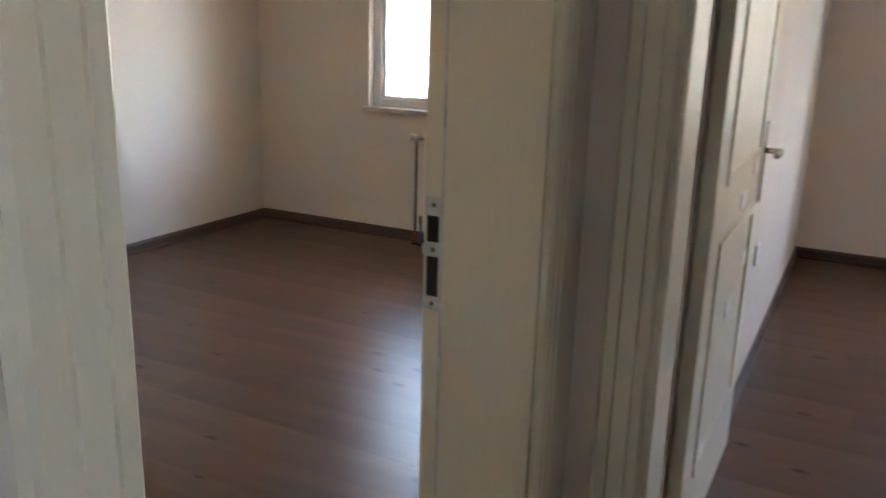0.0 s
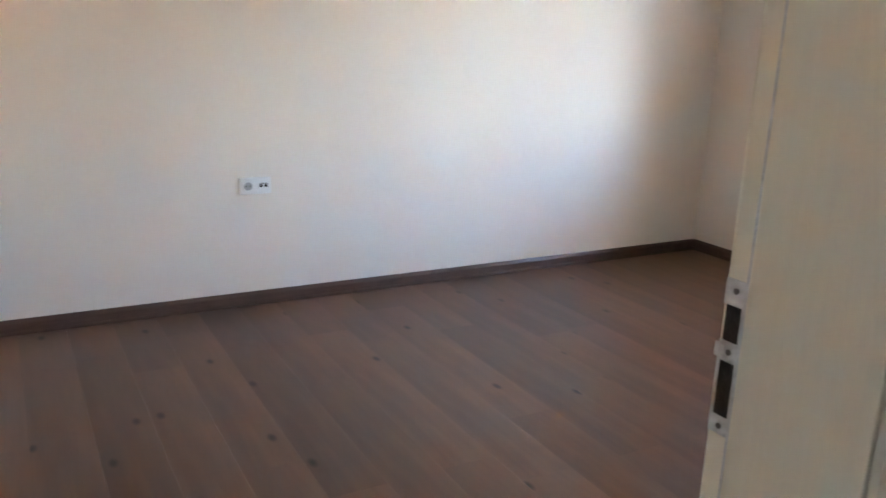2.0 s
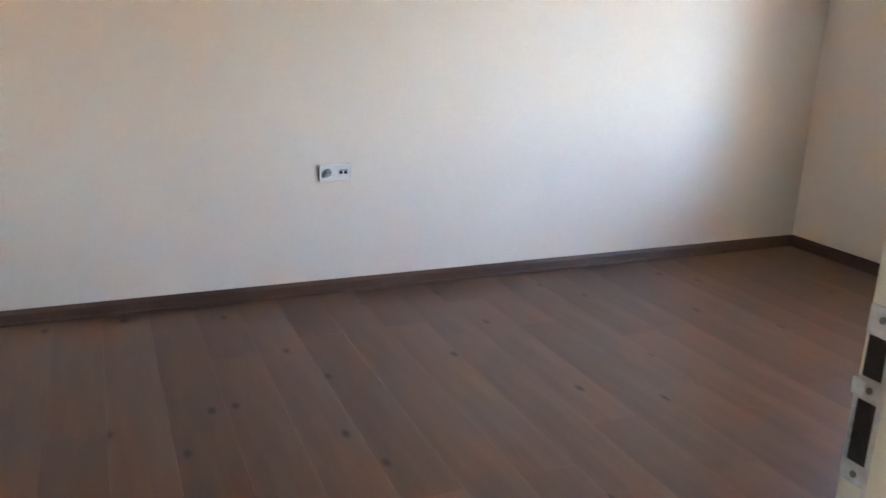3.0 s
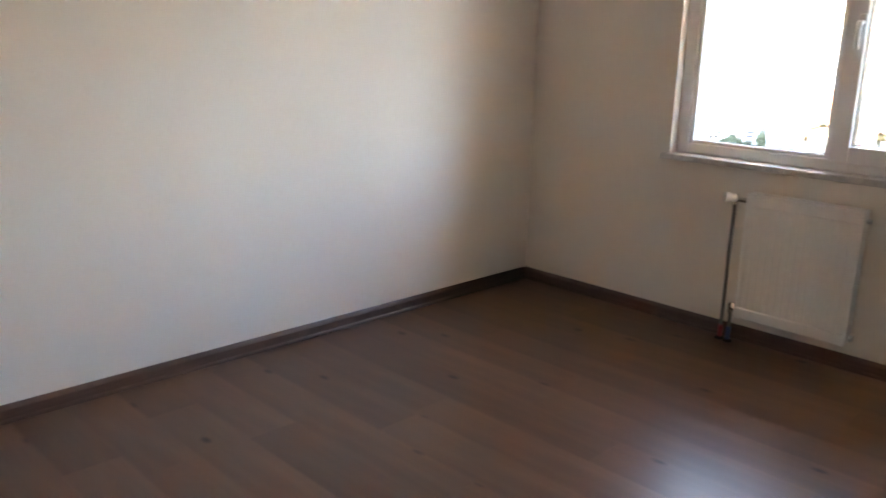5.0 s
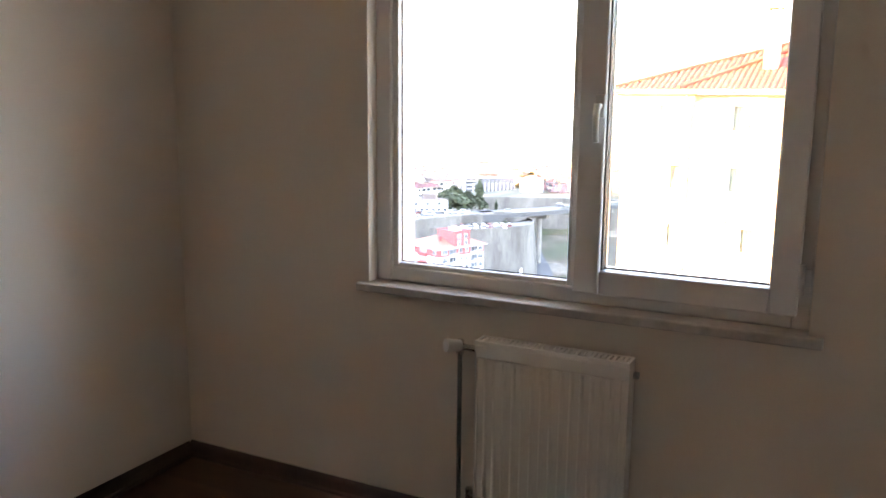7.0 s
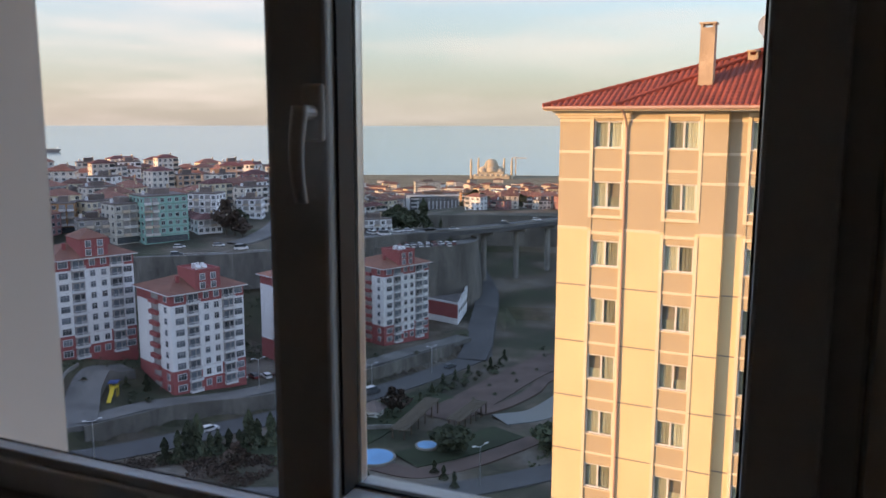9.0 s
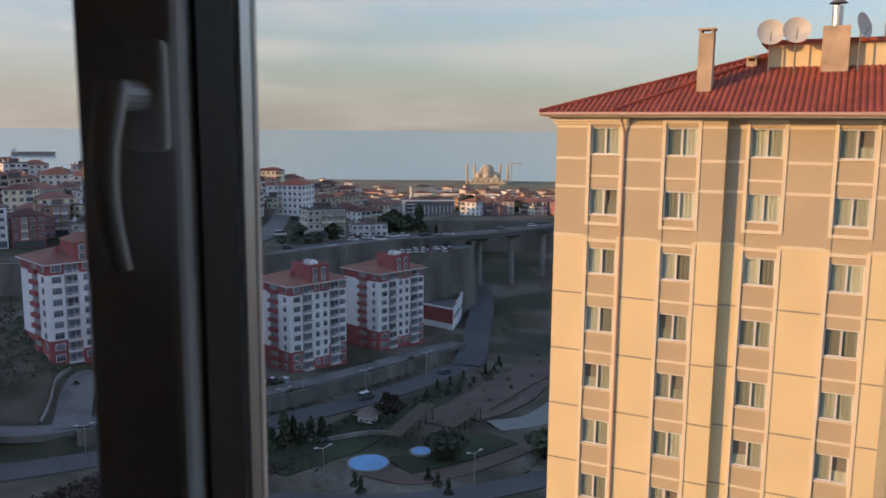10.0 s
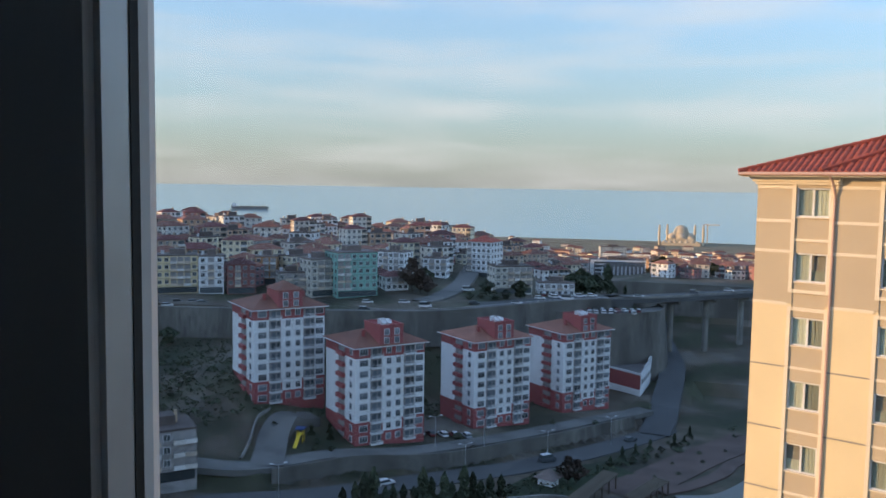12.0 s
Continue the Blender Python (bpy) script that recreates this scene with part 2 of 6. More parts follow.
M_SEA = mat("sea_water", (0.17, 0.30, 0.34), 0.16, vary=0.1, scale=0.002, fine=0.02, bump=0.0)
M_POOL = mat("pool_blue", (0.10, 0.34, 0.62), 0.45, vary=0.15, scale=0.3, bump=0.0)
M_CANAL = mat("canal_water", (0.05, 0.07, 0.08), 0.28, vary=0.15, scale=0.1, bump=0.0)
M_LEAF = mat("dark_foliage", (0.06, 0.076, 0.045), 0.9, vary=0.45, scale=0.5, fine=3, bump=0.0, spread=0.3)
M_BROWNTREE = mat("bare_brown_crown", (0.075, 0.052, 0.04), 0.95, vary=0.4, scale=0.5, fine=3, bump=0.0, spread=0.25)
M_TIMBER = mat("weathered_timber", (0.13, 0.11, 0.085), 0.9, vary=0.3)
M_BARK = mat("bark", (0.09, 0.065, 0.05), 0.95, vary=0.3)
M_STONE = mat("mosque_stone", (0.52, 0.43, 0.31), 0.85, vary=0.1, scale=0.05, fine=0.5, bump=0.0)
M_CAR = palette("car_paint", [(0.75, 0.75, 0.75), (0.72, 0.72, 0.73), (0.08, 0.09, 0.10), (0.35, 0.37, 0.40), (0.7, 0.7, 0.7), (0.25, 0.05, 0.05)], 0.3)
M_HOUSE = palette("house_render", [(0.61, 0.55, 0.48), (0.78, 0.77, 0.75), (0.48, 0.38, 0.30), (0.63, 0.57, 0.43), (0.82, 0.82, 0.82), (0.43, 0.40, 0.38), (0.57, 0.37, 0.25), (0.72, 0.68, 0.61), (0.36, 0.16, 0.15), (0.82, 0.72, 0.52)])
M_FARWALL = palette("far_house_render", [(0.61, 0.55, 0.47), (0.78, 0.77, 0.74), (0.48, 0.38, 0.30), (0.82, 0.82, 0.78), (0.67, 0.44, 0.31), (0.46, 0.44, 0.43), (0.77, 0.67, 0.47)])
nt = M_FARWALL.node_tree
geo = nt.nodes.new("ShaderNodeNewGeometry")
nt.links.new(geo.outputs["Random Per Island"], next(n for n in nt.nodes if n.type == "VALTORGB").inputs["Fac"])
M_BALC = palette("balcony_render", [(0.55, 0.53, 0.50), (0.66, 0.65, 0.63), (0.42, 0.36, 0.30), (0.60, 0.50, 0.40)])
M_ROOFFELT = mat("roof_felt", (0.15, 0.12, 0.11), 0.9, vary=0.3, scale=0.3, fine=2, bump=0.0, spread=0.3)
M_TILED = mat("dark_red_roof_tile", (0.15, 0.055, 0.05), 0.8, vary=0.3, scale=0.2, fine=1.5, bump=0.0, spread=0.3)
M_BRICKRED = mat("dark_red_house_render", (0.24, 0.08, 0.07), 0.85, vary=0.15, scale=0.2, fine=1.5, bump=0.0)
M_OCHRE = mat("ochre_render", (0.42, 0.22, 0.10), 0.85, vary=0.15, scale=0.2, fine=1.5, bump=0.0)
M_GREYR = mat("grey_render", (0.34, 0.32, 0.29), 0.85, vary=0.2, scale=0.2, fine=1.5, bump=0.0)
M_PALE = mat("pale_render", (0.52, 0.50, 0.44), 0.85, vary=0.15, scale=0.2, fine=1.5, bump=0.0)
M_TURQ = mat("turquoise_render", (0.22, 0.45, 0.39), 0.85, vary=0.12, scale=0.2, fine=1.5, bump=0.0)
M_ROAD_LINE = mat("road_paint", (0.6, 0.6, 0.58), 0.7, vary=0.1)
M_YELLOW = mat("yellow_slide", (0.65, 0.45, 0.03), 0.4, vary=0.05)


# ---- mesh helpers ----
def box(bm, x0, y0, z0, x1, y1, z1, m=None):
    vs = [bm.verts.new(p) for p in ((x0, y0, z0), (x1, y0, z0), (x1, y1, z0), (x0, y1, z0), (x0, y0, z1), (x1, y0, z1), (x1, y1, z1), (x0, y1, z1))]
    if m is not None:
        for v in vs:
            v.co = m @ v.co
    for f in ((3, 2, 1, 0), (4, 5, 6, 7), (0, 1, 5, 4), (1, 2, 6, 5), (2, 3, 7, 6), (3, 0, 4, 7)):
        bm.faces.new([vs[i] for i in f])
    return vs


def boxes(*args):
    bm = bmesh.new()
    for a in args:
        box(bm, *a)
    return bm


def soft_box(x0, y0, z0, x1, y1, z1, r=0.004, seg=2):
    bm = boxes((x0, y0, z0, x1, y1, z1))
    bmesh.ops.bevel(bm, geom=list(bm.edges), offset=r, segments=seg, affect="EDGES", profile=0.5)
    return bm


def tube(bm, a, b, r0, r1=None, n=12, caps=True):
    a, b = Vector(a), Vector(b)
    r1 = r0 if r1 is None else r1
    q = (b - a).to_track_quat("Z", "Y")
    rings = []
    for c, r in ((a, r0), (b, r1)):
        rings.append([bm.verts.new(c + q @ Vector((r * math.cos(2 * math.pi * i / n), r * math.sin(2 * math.pi * i / n), 0))) for i in range(n)])
    for i in range(n):
        bm.faces.new((rings[0][i], rings[0][(i + 1) % n], rings[1][(i + 1) % n], rings[1][i]))
    if caps:
        bm.faces.new(rings[0][::-1])
        bm.faces.new(rings[1])
    return bm


def sweep(bm, path, r, n=10):
    for a, b in zip(path[:-1], path[1:]):
        tube(bm, a, b, r, n=n)
    return bm


def profile(bm, pts, axis, a, b):
    """Extrudes an outline along x, y or z from a to b; pts are pairs in the two other axes."""
    def place(u, v, w):
        return {"x": (w, u, v), "y": (u, w, v), "z": (u, v, w)}[axis]
    lo = [bm.verts.new(place(u, v, a)) for u, v in pts]
    hi = [bm.verts.new(place(u, v, b)) for u, v in pts]
    n = len(pts)
    for i in range(n):
        bm.faces.new((lo[i], lo[(i + 1) % n], hi[(i + 1) % n], hi[i]))
    bm.faces.new(lo[::-1])
    bm.faces.new(hi)
    bmesh.ops.recalc_face_normals(bm, faces=bm.faces)
    return bm


def mesh_of(bm, name, material, smooth=False):
    me = bpy.data.meshes.new(name)
    bmesh.ops.recalc_face_normals(bm, faces=bm.faces)
    bm.to_mesh(me)
    bm.free()
    me.materials.append(material)
    if smooth:
        for p in me.polygons:
            p.use_smooth = True
    return me


def part(name, bm, material, parent, label="", smooth=False):
    ob = new(name, mesh_of(bm, name, material, smooth))
    ob.parent = parent
    if label:
        tagged(ob, label)
    return ob


def piece(name, me, parent, loc=(0, 0, 0), label=""):
    """Another object on a mesh that alike pieces share."""
    ob = new(name, me)
    ob.parent = parent
    ob.location = loc
    if label:
        tagged(ob, label)
    return ob


def thing(name, label, category, group="", kind="", m=None):
    ob = new(name)
    if m is not None:
        ob.matrix_basis = m
    return tagged(ob, label, category, group, kind)


def single(name, bm, material, label, category, kind="", group="", smooth=False):
    return tagged(new(name, mesh_of(bm, name, material, smooth)), label, category, group, kind)


# ---- the room, the hall and the second room ----
WX0, WX1, WZ0, WZ1 = 0.90, 2.36, 0.83, 2.26      # the window's opening
DY0, DY1, DZ = -4.136, -3.165, 2.08                # the doorway's opening
RX = 3.08                                         # room face of the wall with the doorway
HX = 3.32                                         # hall face of that wall
CEIL = 2.62

single("wall_left", boxes((-0.22, -4.95, 0, 0, 0.0, CEIL)), M_PAINT, "off-white painted wall with a socket", "wall", "structure")
single("wall_window", boxes((-0.22, 0, -0.3, WX0, 0.34, CEIL), (WX1, 0, -0.3, RX, 0.34, CEIL), (WX0, 0, -0.3, WX1, 0.13, WZ0), (WX0, 0.13, -0.3, WX1, 0.34, 0.74), (WX0, 0, WZ1, WX1, 0.34, CEIL)),
       M_PAINT, "off-white painted wall around the window", "wall", "structure")
single("wall_back", boxes((0, -4.95, 0, RX, -4.75, CEIL)), M_PAINT, "off-white painted wall behind the doorway", "wall", "structure")
single("wall_door", boxes((RX, -6.2, 0, HX, DY0 - 0.03, CEIL), (RX, DY1 + 0.03, 0, HX, 0.34, CEIL), (RX, DY0 - 0.03, DZ + 0.03, HX, DY1 + 0.03, CEIL)),
       M_PAINT, "off-white painted wall with the doorway", "wall", "structure")
# hall side: a wall with the second doorway, then the second room
D2X0, D2X1, D2Y0, D2Y1 = 3.50, 4.38, -2.93, -2.73
single("wall_hall", boxes((HX, D2Y0, 0, D2X0 - 0.03, D2Y1, CEIL), (D2X1 + 0.03, D2Y0, 0, 6.4, D2Y1, CEIL), (D2X0 - 0.03, D2Y0, DZ + 0.03, D2X1 + 0.03, D2Y1, CEIL)),
       M_PAINT, "off-white painted hall wall with a second doorway", "wall", "structure")
single("wall_hall_far", boxes((5.0, -6.2, 0, 5.2, -5.75, CEIL), (5.0, -5.1, 0, 5.2, D2Y0, CEIL), (5.0, -5.75, 0, 5.2, -5.1, 1.3), (5.0, -5.75, 2.05, 5.2, -5.1, CEIL), (HX, -6.4, 0, 5.2, -6.2, CEIL)), M_PAINT, "off-white painted hall walls", "wall", "structure")
single("wall_second_room", boxes((HX, D2Y1, 0, 3.51, 1.02, CEIL), (HX, 1.02, 0, 4.85, 1.27, CEIL), (5.75, 1.02, 0, 6.4, 1.27, CEIL), (4.85, 1.02, 0, 5.75, 1.27, 0.85), (4.85, 1.02, 2.26, 5.75, 1.27, CEIL),
                             (6.2, D2Y1, 0, 6.4, 1.02, CEIL)), M_PAINT, "off-white painted walls of the next room", "wall", "structure")
single("ceiling", boxes((-0.22, -6.4, CEIL, 6.4, 1.27, CEIL + 0.2)), M_CEIL, "plain white painted ceiling", "ceiling", "structure")
floor = single("floor", boxes((-0.22, -6.4, -0.25, 6.4, 0.25, -0.012), (HX, 0.25, -0.25, 6.4, 1.27, -0.012)), M_SUB, "dark walnut laminate floor", "floor", "structure")


def skirting(bm, axis, at, side, a, b):
    """A moulded strip; at: the wall's face, side: the way out of the wall."""
    s = side
    pts = [(0.001, 0.0), (0.019, 0.0), (0.019, 0.012), (0.014, 0.018), (0.014, 0.052), (0.009, 0.064), (0.004, 0.07), (0.001, 0.07)]
    profile(bm, [(at + s * u, v) for u, v in pts], axis, a, b)


bm = bmesh.new()
skirting(bm, "y", 0, 1, -4.75, -0.019)
skirting(bm, "x", 0, -1, 0.0, RX)
skirting(bm, "y", RX, -1, DY1 + 0.115, -0.019)
skirting(bm, "y", RX, -1, -4.75, DY0 - 0.115)
skirting(bm, "x", -4.75, 1, 0.019, RX - 0.019)
skirting(bm, "y", 3.51, 1, -2.72, 1.001)
skirting(bm, "x", 1.02, -1, 3.51, 6.2)
single("baseboard", bm, M_SKIRT, "dark brown moulded skirting along the walls", "baseboard", "structure")


# ---- window ----
def bar(x0, y0, z0, x1, y1, z1, r=0.006):
    return soft_box(x0, y0, z0, x1, y1, z1, r)


def build_window(name, label, handle=True):
    """A white plastic window: a fixed light and a sash that opens."""
    w = thing(name, label, "window", kind="structure")
    y0, y1 = 0.055, 0.125
    f = part("window_frame", bar(WX0, y0, WZ0 + 0.03, WX0 + 0.062, y1, WZ1), M_PVC, w)
    part("window_frame", bar(WX1 - 0.05, y0, WZ0 + 0.03, WX1, y1, WZ1), M_PVC, w)
    part("window_frame", bar(WX0 + 0.062, y0, WZ0 + 0.03, WX1 - 0.05, y1, WZ0 + 0.082), M_PVC, w)
    part("window_frame", bar(WX0 + 0.062, y0, WZ1 - 0.06, WX1 - 0.05, y1, WZ1), M_PVC, w)
    part("mullion", bar(1.636, y0, WZ0 + 0.082, 1.668, y1, WZ1 - 0.06), M_PVC, w)
    # glazing beads of the fixed light
    z0, z1 = WZ0 + 0.082, WZ1 - 0.06
    for a in ((WX0 + 0.062, z0, 0.985, z1), (1.622, z0, 1.636, z1), (0.985, z0, 1.622, z0 + 0.016), (0.985, z1 - 0.016, 1.622, z1)):
        part("glazing_bead", bar(a[0], y0 + 0.012, a[1], a[2], y0 + 0.035, a[3], 0.003), M_PVC, w)
    part("pane", boxes((0.975, 0.092, z0 + 0.005, 1.63, 0.096, z1 - 0.005)), M_GLASS, w, "clear glass pane").visible_shadow = False
    part("gasket", boxes((0.9855, 0.0905, z0, 0.9895, 0.0915, z1), (1.617, 0.0905, z0, 1.6215, 0.0915, z1), (0.985, 0.0905, z0 + 0.016, 1.622, 0.0915, z0 + 0.02)), M_GASKET, w)
    part("spacer", boxes((0.979, 0.097, z0, 0.988, 0.113, z1), (1.620, 0.097, z0, 1.628, 0.113, z1)), M_SPACER, w)
    # sash
    s = part("sash", bar(1.652, 0.03, z0 - 0.012, 1.738, 0.128, z1 + 0.012), M_PVC, w, "opening sash with a handle")
    sx1 = WX1 - 0.038
    part("sash_rail", bar(sx1 - 0.078, 0.03, z0 - 0.012, sx1, 0.128, z1 + 0.012), M_PVC, s)
    part("sash_rail", bar(1.738, 0.03, z0 - 0.012, sx1 - 0.078, 0.128, z0 + 0.066), M_PVC, s)
    part("sash_rail", bar(1.738, 0.03, z1 - 0.066, sx1 - 0.078, 0.128, z1 + 0.012), M_PVC, s)
    part("pane", boxes((1.728, 0.0905, z0 + 0.06, sx1 - 0.070, 0.0945, z1 - 0.06)), M_GLASS, s, "clear glass pane").visible_shadow = False
    # first strip reaches past the seal: black painted as shade on the sash's side
    part("gasket", boxes((1.7385, 0.050, z0 + 0.066, 1.7425, 0.0895, z1 - 0.066), (sx1 - 0.0825, 0.080, z0 + 0.066, sx1 - 0.0785, 0.0895, z1 - 0.066), (1.7425, 0.080, z0 + 0.066, sx1 - 0.0825, 0.0895, z0 + 0.07)), M_GASKET, s)
    part("outer_gasket", boxes((1.7382, 0.1125, z0 + 0.066, 1.7392, 0.1165, z1 - 0.066)), M_GASKET, s)
    part("spacer", boxes((1.7385, 0.0965, z0 + 0.066, 1.7435, 0.1085, z1 - 0.066)), M_SPACER, s, "perforated aluminium spacer between the panes")
    part("outer_pane", boxes((1.728, 0.109, z0 + 0.06, sx1 - 0.070, 0.1122, z1 - 0.06)), M_GLASS, s).visible_shadow = False
    for hz in (z0 + 0.10, z1 - 0.10):
        bm = tube(bmesh.new(), (sx1 + 0.006, 0.024, hz - 0.045), (sx1 + 0.006, 0.024, hz + 0.045), 0.009, n=12)
        box(bm, sx1 - 0.004, 0.026, hz - 0.03, sx1 + 0.03, 0.054, hz + 0.03)
        part("hinge", bm, M_WHITEP, s)
    # handle: a rosette, a neck and a bent lever that hangs down
    if handle:
        hx, hz = 1.722, 1.493
        h = part("handle", soft_box(hx - 0.016, 0.019, hz - 0.036, hx + 0.016, 0.030, hz + 0.036, 0.005, 3), M_WHITEP, s, "white lever handle turned down")
        part("neck", tube(bmesh.new(), (hx, 0.0195, hz), (hx, -0.002, hz), 0.010, n=14), M_WHITEP, h)
        bm = bmesh.new()
        prev = None
        for i in range(15):
            t = i / 14
            c = Vector((hx, -0.004 - 0.012 * math.sin(math.pi * t * 0.95), hz + 0.008 - 0.118 * t))
            ra_, rb_ = 0.0115 - 0.003 * t, 0.008 - 0.002 * t
            row = [bm.verts.new(c + Vector((ra_ * math.cos(2 * math.pi * q / 14), rb_ * math.sin(2 * math.pi * q / 14), 0))) for q in range(14)]
            if prev:
                for q in range(14):
                    bm.faces.new((prev[q], prev[(q + 1) % 14], row[(q + 1) % 14], row[q]))
            else:
                bm.faces.new(row[::-1])
            prev = row
        bm.faces.new(prev)
        part("lever", bm, M_WHITEP, h, smooth=True)
    return w


build_window("window_1", "white plastic two-light window above a marble sill")
# the next room's window lies beyond the wall that is seen
w2 = thing("window_2", "white plastic window of the next room", "window", kind="structure")
part("window_frame", boxes((4.85, 1.08, 0.85, 4.93, 1.15, 2.26), (5.67, 1.08, 0.85, 5.75, 1.15, 2.26), (4.93, 1.08, 0.85, 5.67, 1.15, 0.93), (4.93, 1.08, 2.18, 5.67, 1.15, 2.26)), M_PVC, w2)
# unseen opening added in the hall wall to brighten the door frames
w3 = thing("window_3", "unseen white plastic window added to light the hall", "window", kind="structure")
part("window_frame", boxes((5.06, -5.75, 1.3, 5.13, -5.69, 2.05), (5.06, -5.16, 1.3, 5.13, -5.10, 2.05), (5.06, -5.69, 1.3, 5.13, -5.16, 1.36), (5.06, -5.69, 1.99, 5.13, -5.16, 2.05)), M_PVC, w3)
bm = soft_box(WX0 - 0.035, -0.037, WZ0, WX1 + 0.04, -0.0005, WZ0 + 0.03, 0.005)
box(bm, WX0 + 0.001, -0.0005, WZ0 + 0.001, WX1 - 0.001, 0.129, WZ0 + 0.0295)
single("window_sill", bm, M_SILL, "grey marble sill with a rounded nose under the window", "window sill", "structure")


# ---- door frames ----
def casing(bm, a, b, face, out, z0, z1, grooves=(0.028, 0.062)):
    """A grooved architrave on a wall x = face, from y = a (at the opening) to b; out: its thickness."""
    s = 1 if b > a else -1
    w = abs(b - a)
    pts = [(0, 0), (0, out * 0.6), (0.008, out)]
    for g in grooves:
        pts += [(g - 0.0025, out), (g, out - 0.005), (g + 0.0025, out)]
    pts += [(w - 0.012, out), (w - 0.004, out * 0.75), (w, 0)]
    return profile(bm, [(face + v, a + s * u) for u, v in pts], "z", z0, z1)


d1 = thing("door_1", "cream foil door frame with a metal strike plate", "door frame", kind="structure")
J = 0.03
part("jamb", bar(RX - 0.008, DY1, 0, HX + 0.004, DY1 + J - 0.002, DZ + J, 0.003), M_DOORF, d1)
part("jamb", bar(RX - 0.008, DY0 - J + 0.002, 0, HX + 0.004, DY0, DZ + J, 0.003), M_DOORF, d1)
part("lintel", bar(RX - 0.008, DY0, DZ, HX + 0.004, DY1, DZ + J - 0.002, 0.003), M_DOORF, d1)
# the stop against which the door shuts leaves a rebate on the room side
part("door_stop", bar(RX + 0.036, DY1 - 0.012, 0, HX + 0.002, DY1 - 0.0005, DZ, 0.003), M_DOORF, d1)
part("door_stop", bar(RX + 0.036, DY0 + 0.0005, 0, HX + 0.002, DY0 + 0.012, DZ, 0.003), M_DOORF, d1)
part("rubber_seal", boxes((RX + 0.0305, DY1 - 0.009, 0.002, RX + 0.0355, DY1 - 0.001, DZ)), M_STEEL, d1)
part("architrave", casing(bmesh.new(), DY1 - 0.004, DY1 + 0.10, HX + 0.004, 0.018, 0.0, DZ + 0.10), M_DOORF, d1)
part("architrave", casing(bmesh.new(), DY0 + 0.004, DY0 - 0.10, HX + 0.004, 0.018, 0.0, DZ + 0.10), M_DOORF, d1)
part("architrave", bar(RX - 0.018, DY1 + 0.006, 0, RX - 0.001, DY1 + 0.095, DZ + 0.1), M_DOORF, d1)
part("architrave", bar(RX - 0.018, DY0 - 0.095, 0, RX - 0.001, DY0 - 0.006, DZ + 0.1), M_DOORF, d1)
# strike plate: two holes in a zinc plate with screws
sy = DY1 - 0.0025
X0, X1, SZ0, SZ1 = RX - 0.0095, RX + 0.0285, 0.806, 1.040
bm = boxes((X0, sy, SZ0, X1, DY1 - 0.0003, SZ0 + 0.028), (X0, sy, SZ0 + 0.112, X1, DY1 - 0.0003, SZ0 + 0.142), (X0, sy, SZ1 - 0.038, X1, DY1 - 0.0003, SZ1),
           (X1 - 0.006, sy, SZ0 + 0.028, X1, DY1 - 0.0003, SZ0 + 0.112), (X1 - 0.006, sy, SZ0 + 0.142, X1, DY1 - 0.0003, SZ1 - 0.038),
           (X0, sy, SZ0 + 0.028, X0 + 0.005, DY1 - 0.0003, SZ0 + 0.112))
sp = part("strike_plate", bm, M_STEEL, d1, "zinc strike plate with two holes")
part("latch_hole", boxes((X0 + 0.004, DY1 - 0.0012, SZ0 + 0.142, X1 - 0.006, DY1 - 0.0003, SZ1 - 0.038)), M_DARK, sp)
part("bolt_hole", boxes((X0 + 0.005, DY1 - 0.0012, SZ0 + 0.028, X1 - 0.006, DY1 - 0.0003, SZ0 + 0.112)), M_DARK, sp)
part("tongue", bar(X0 - 0.004, sy - 0.004, SZ0 + 0.116, X0 + 0.016, sy - 0.0002, SZ0 + 0.138, 0.002), M_STEEL, sp)
for z in (SZ0 + 0.013, SZ0 + 0.127, SZ1 - 0.016):
    bm = tube(bmesh.new(), (RX + 0.010, sy - 0.0018, z), (RX + 0.010, sy - 0.0001, z), 0.0045, n=12)
    part("screw", bm, M_PIPE, sp)

d2 = thing("door_2", "cream foil door standing open into the next room", "door", kind="structure")
part("jamb", bar(D2X0 - 0.028, D2Y0 - 0.004, 0, D2X0, D2Y1 + 0.006, DZ + J, 0.003), M_DOORF, d2)
part("jamb", bar(D2X1, D2Y0 - 0.004, 0, D2X1 + 0.028, D2Y1 + 0.006, DZ + J, 0.003), M_DOORF, d2)
part("lintel", bar(D2X0, D2Y0 - 0.004, DZ, D2X1, D2Y1 + 0.006, DZ + J - 0.002, 0.003), M_DOORF, d2)
part("door_stop", bar(D2X0 + 0.0005, D2Y0 - 0.002, 0, D2X0 + 0.012, D2Y1 - 0.04, DZ, 0.003), M_DOORF, d2)


def casing_x(bm, a, b, face, out, z0, z1, grooves=(0.03, 0.07)):
    s = 1 if b > a else -1
    w = abs(b - a)
    pts = [(0, 0), (0, out * 0.6), (0.008, out)]
    for g in grooves:
        pts += [(g - 0.0025, out), (g, out - 0.005), (g + 0.0025, out)]
    pts += [(w - 0.012, out), (w - 0.004, out * 0.75), (w, 0)]
    return profile(bm, [(a + s * u, face - v) for u, v in pts], "z", z0, z1)


part("architrave", casing_x(bmesh.new(), D2X0 - 0.006, D2X0 - 0.115, D2Y0 - 0.004, 0.018, 0, DZ + 0.10), M_DOORF, d2)
part("architrave", casing_x(bmesh.new(), D2X1 + 0.006, D2X1 + 0.115, D2Y0 - 0.004, 0.018, 0, DZ + 0.10), M_DOORF, d2)
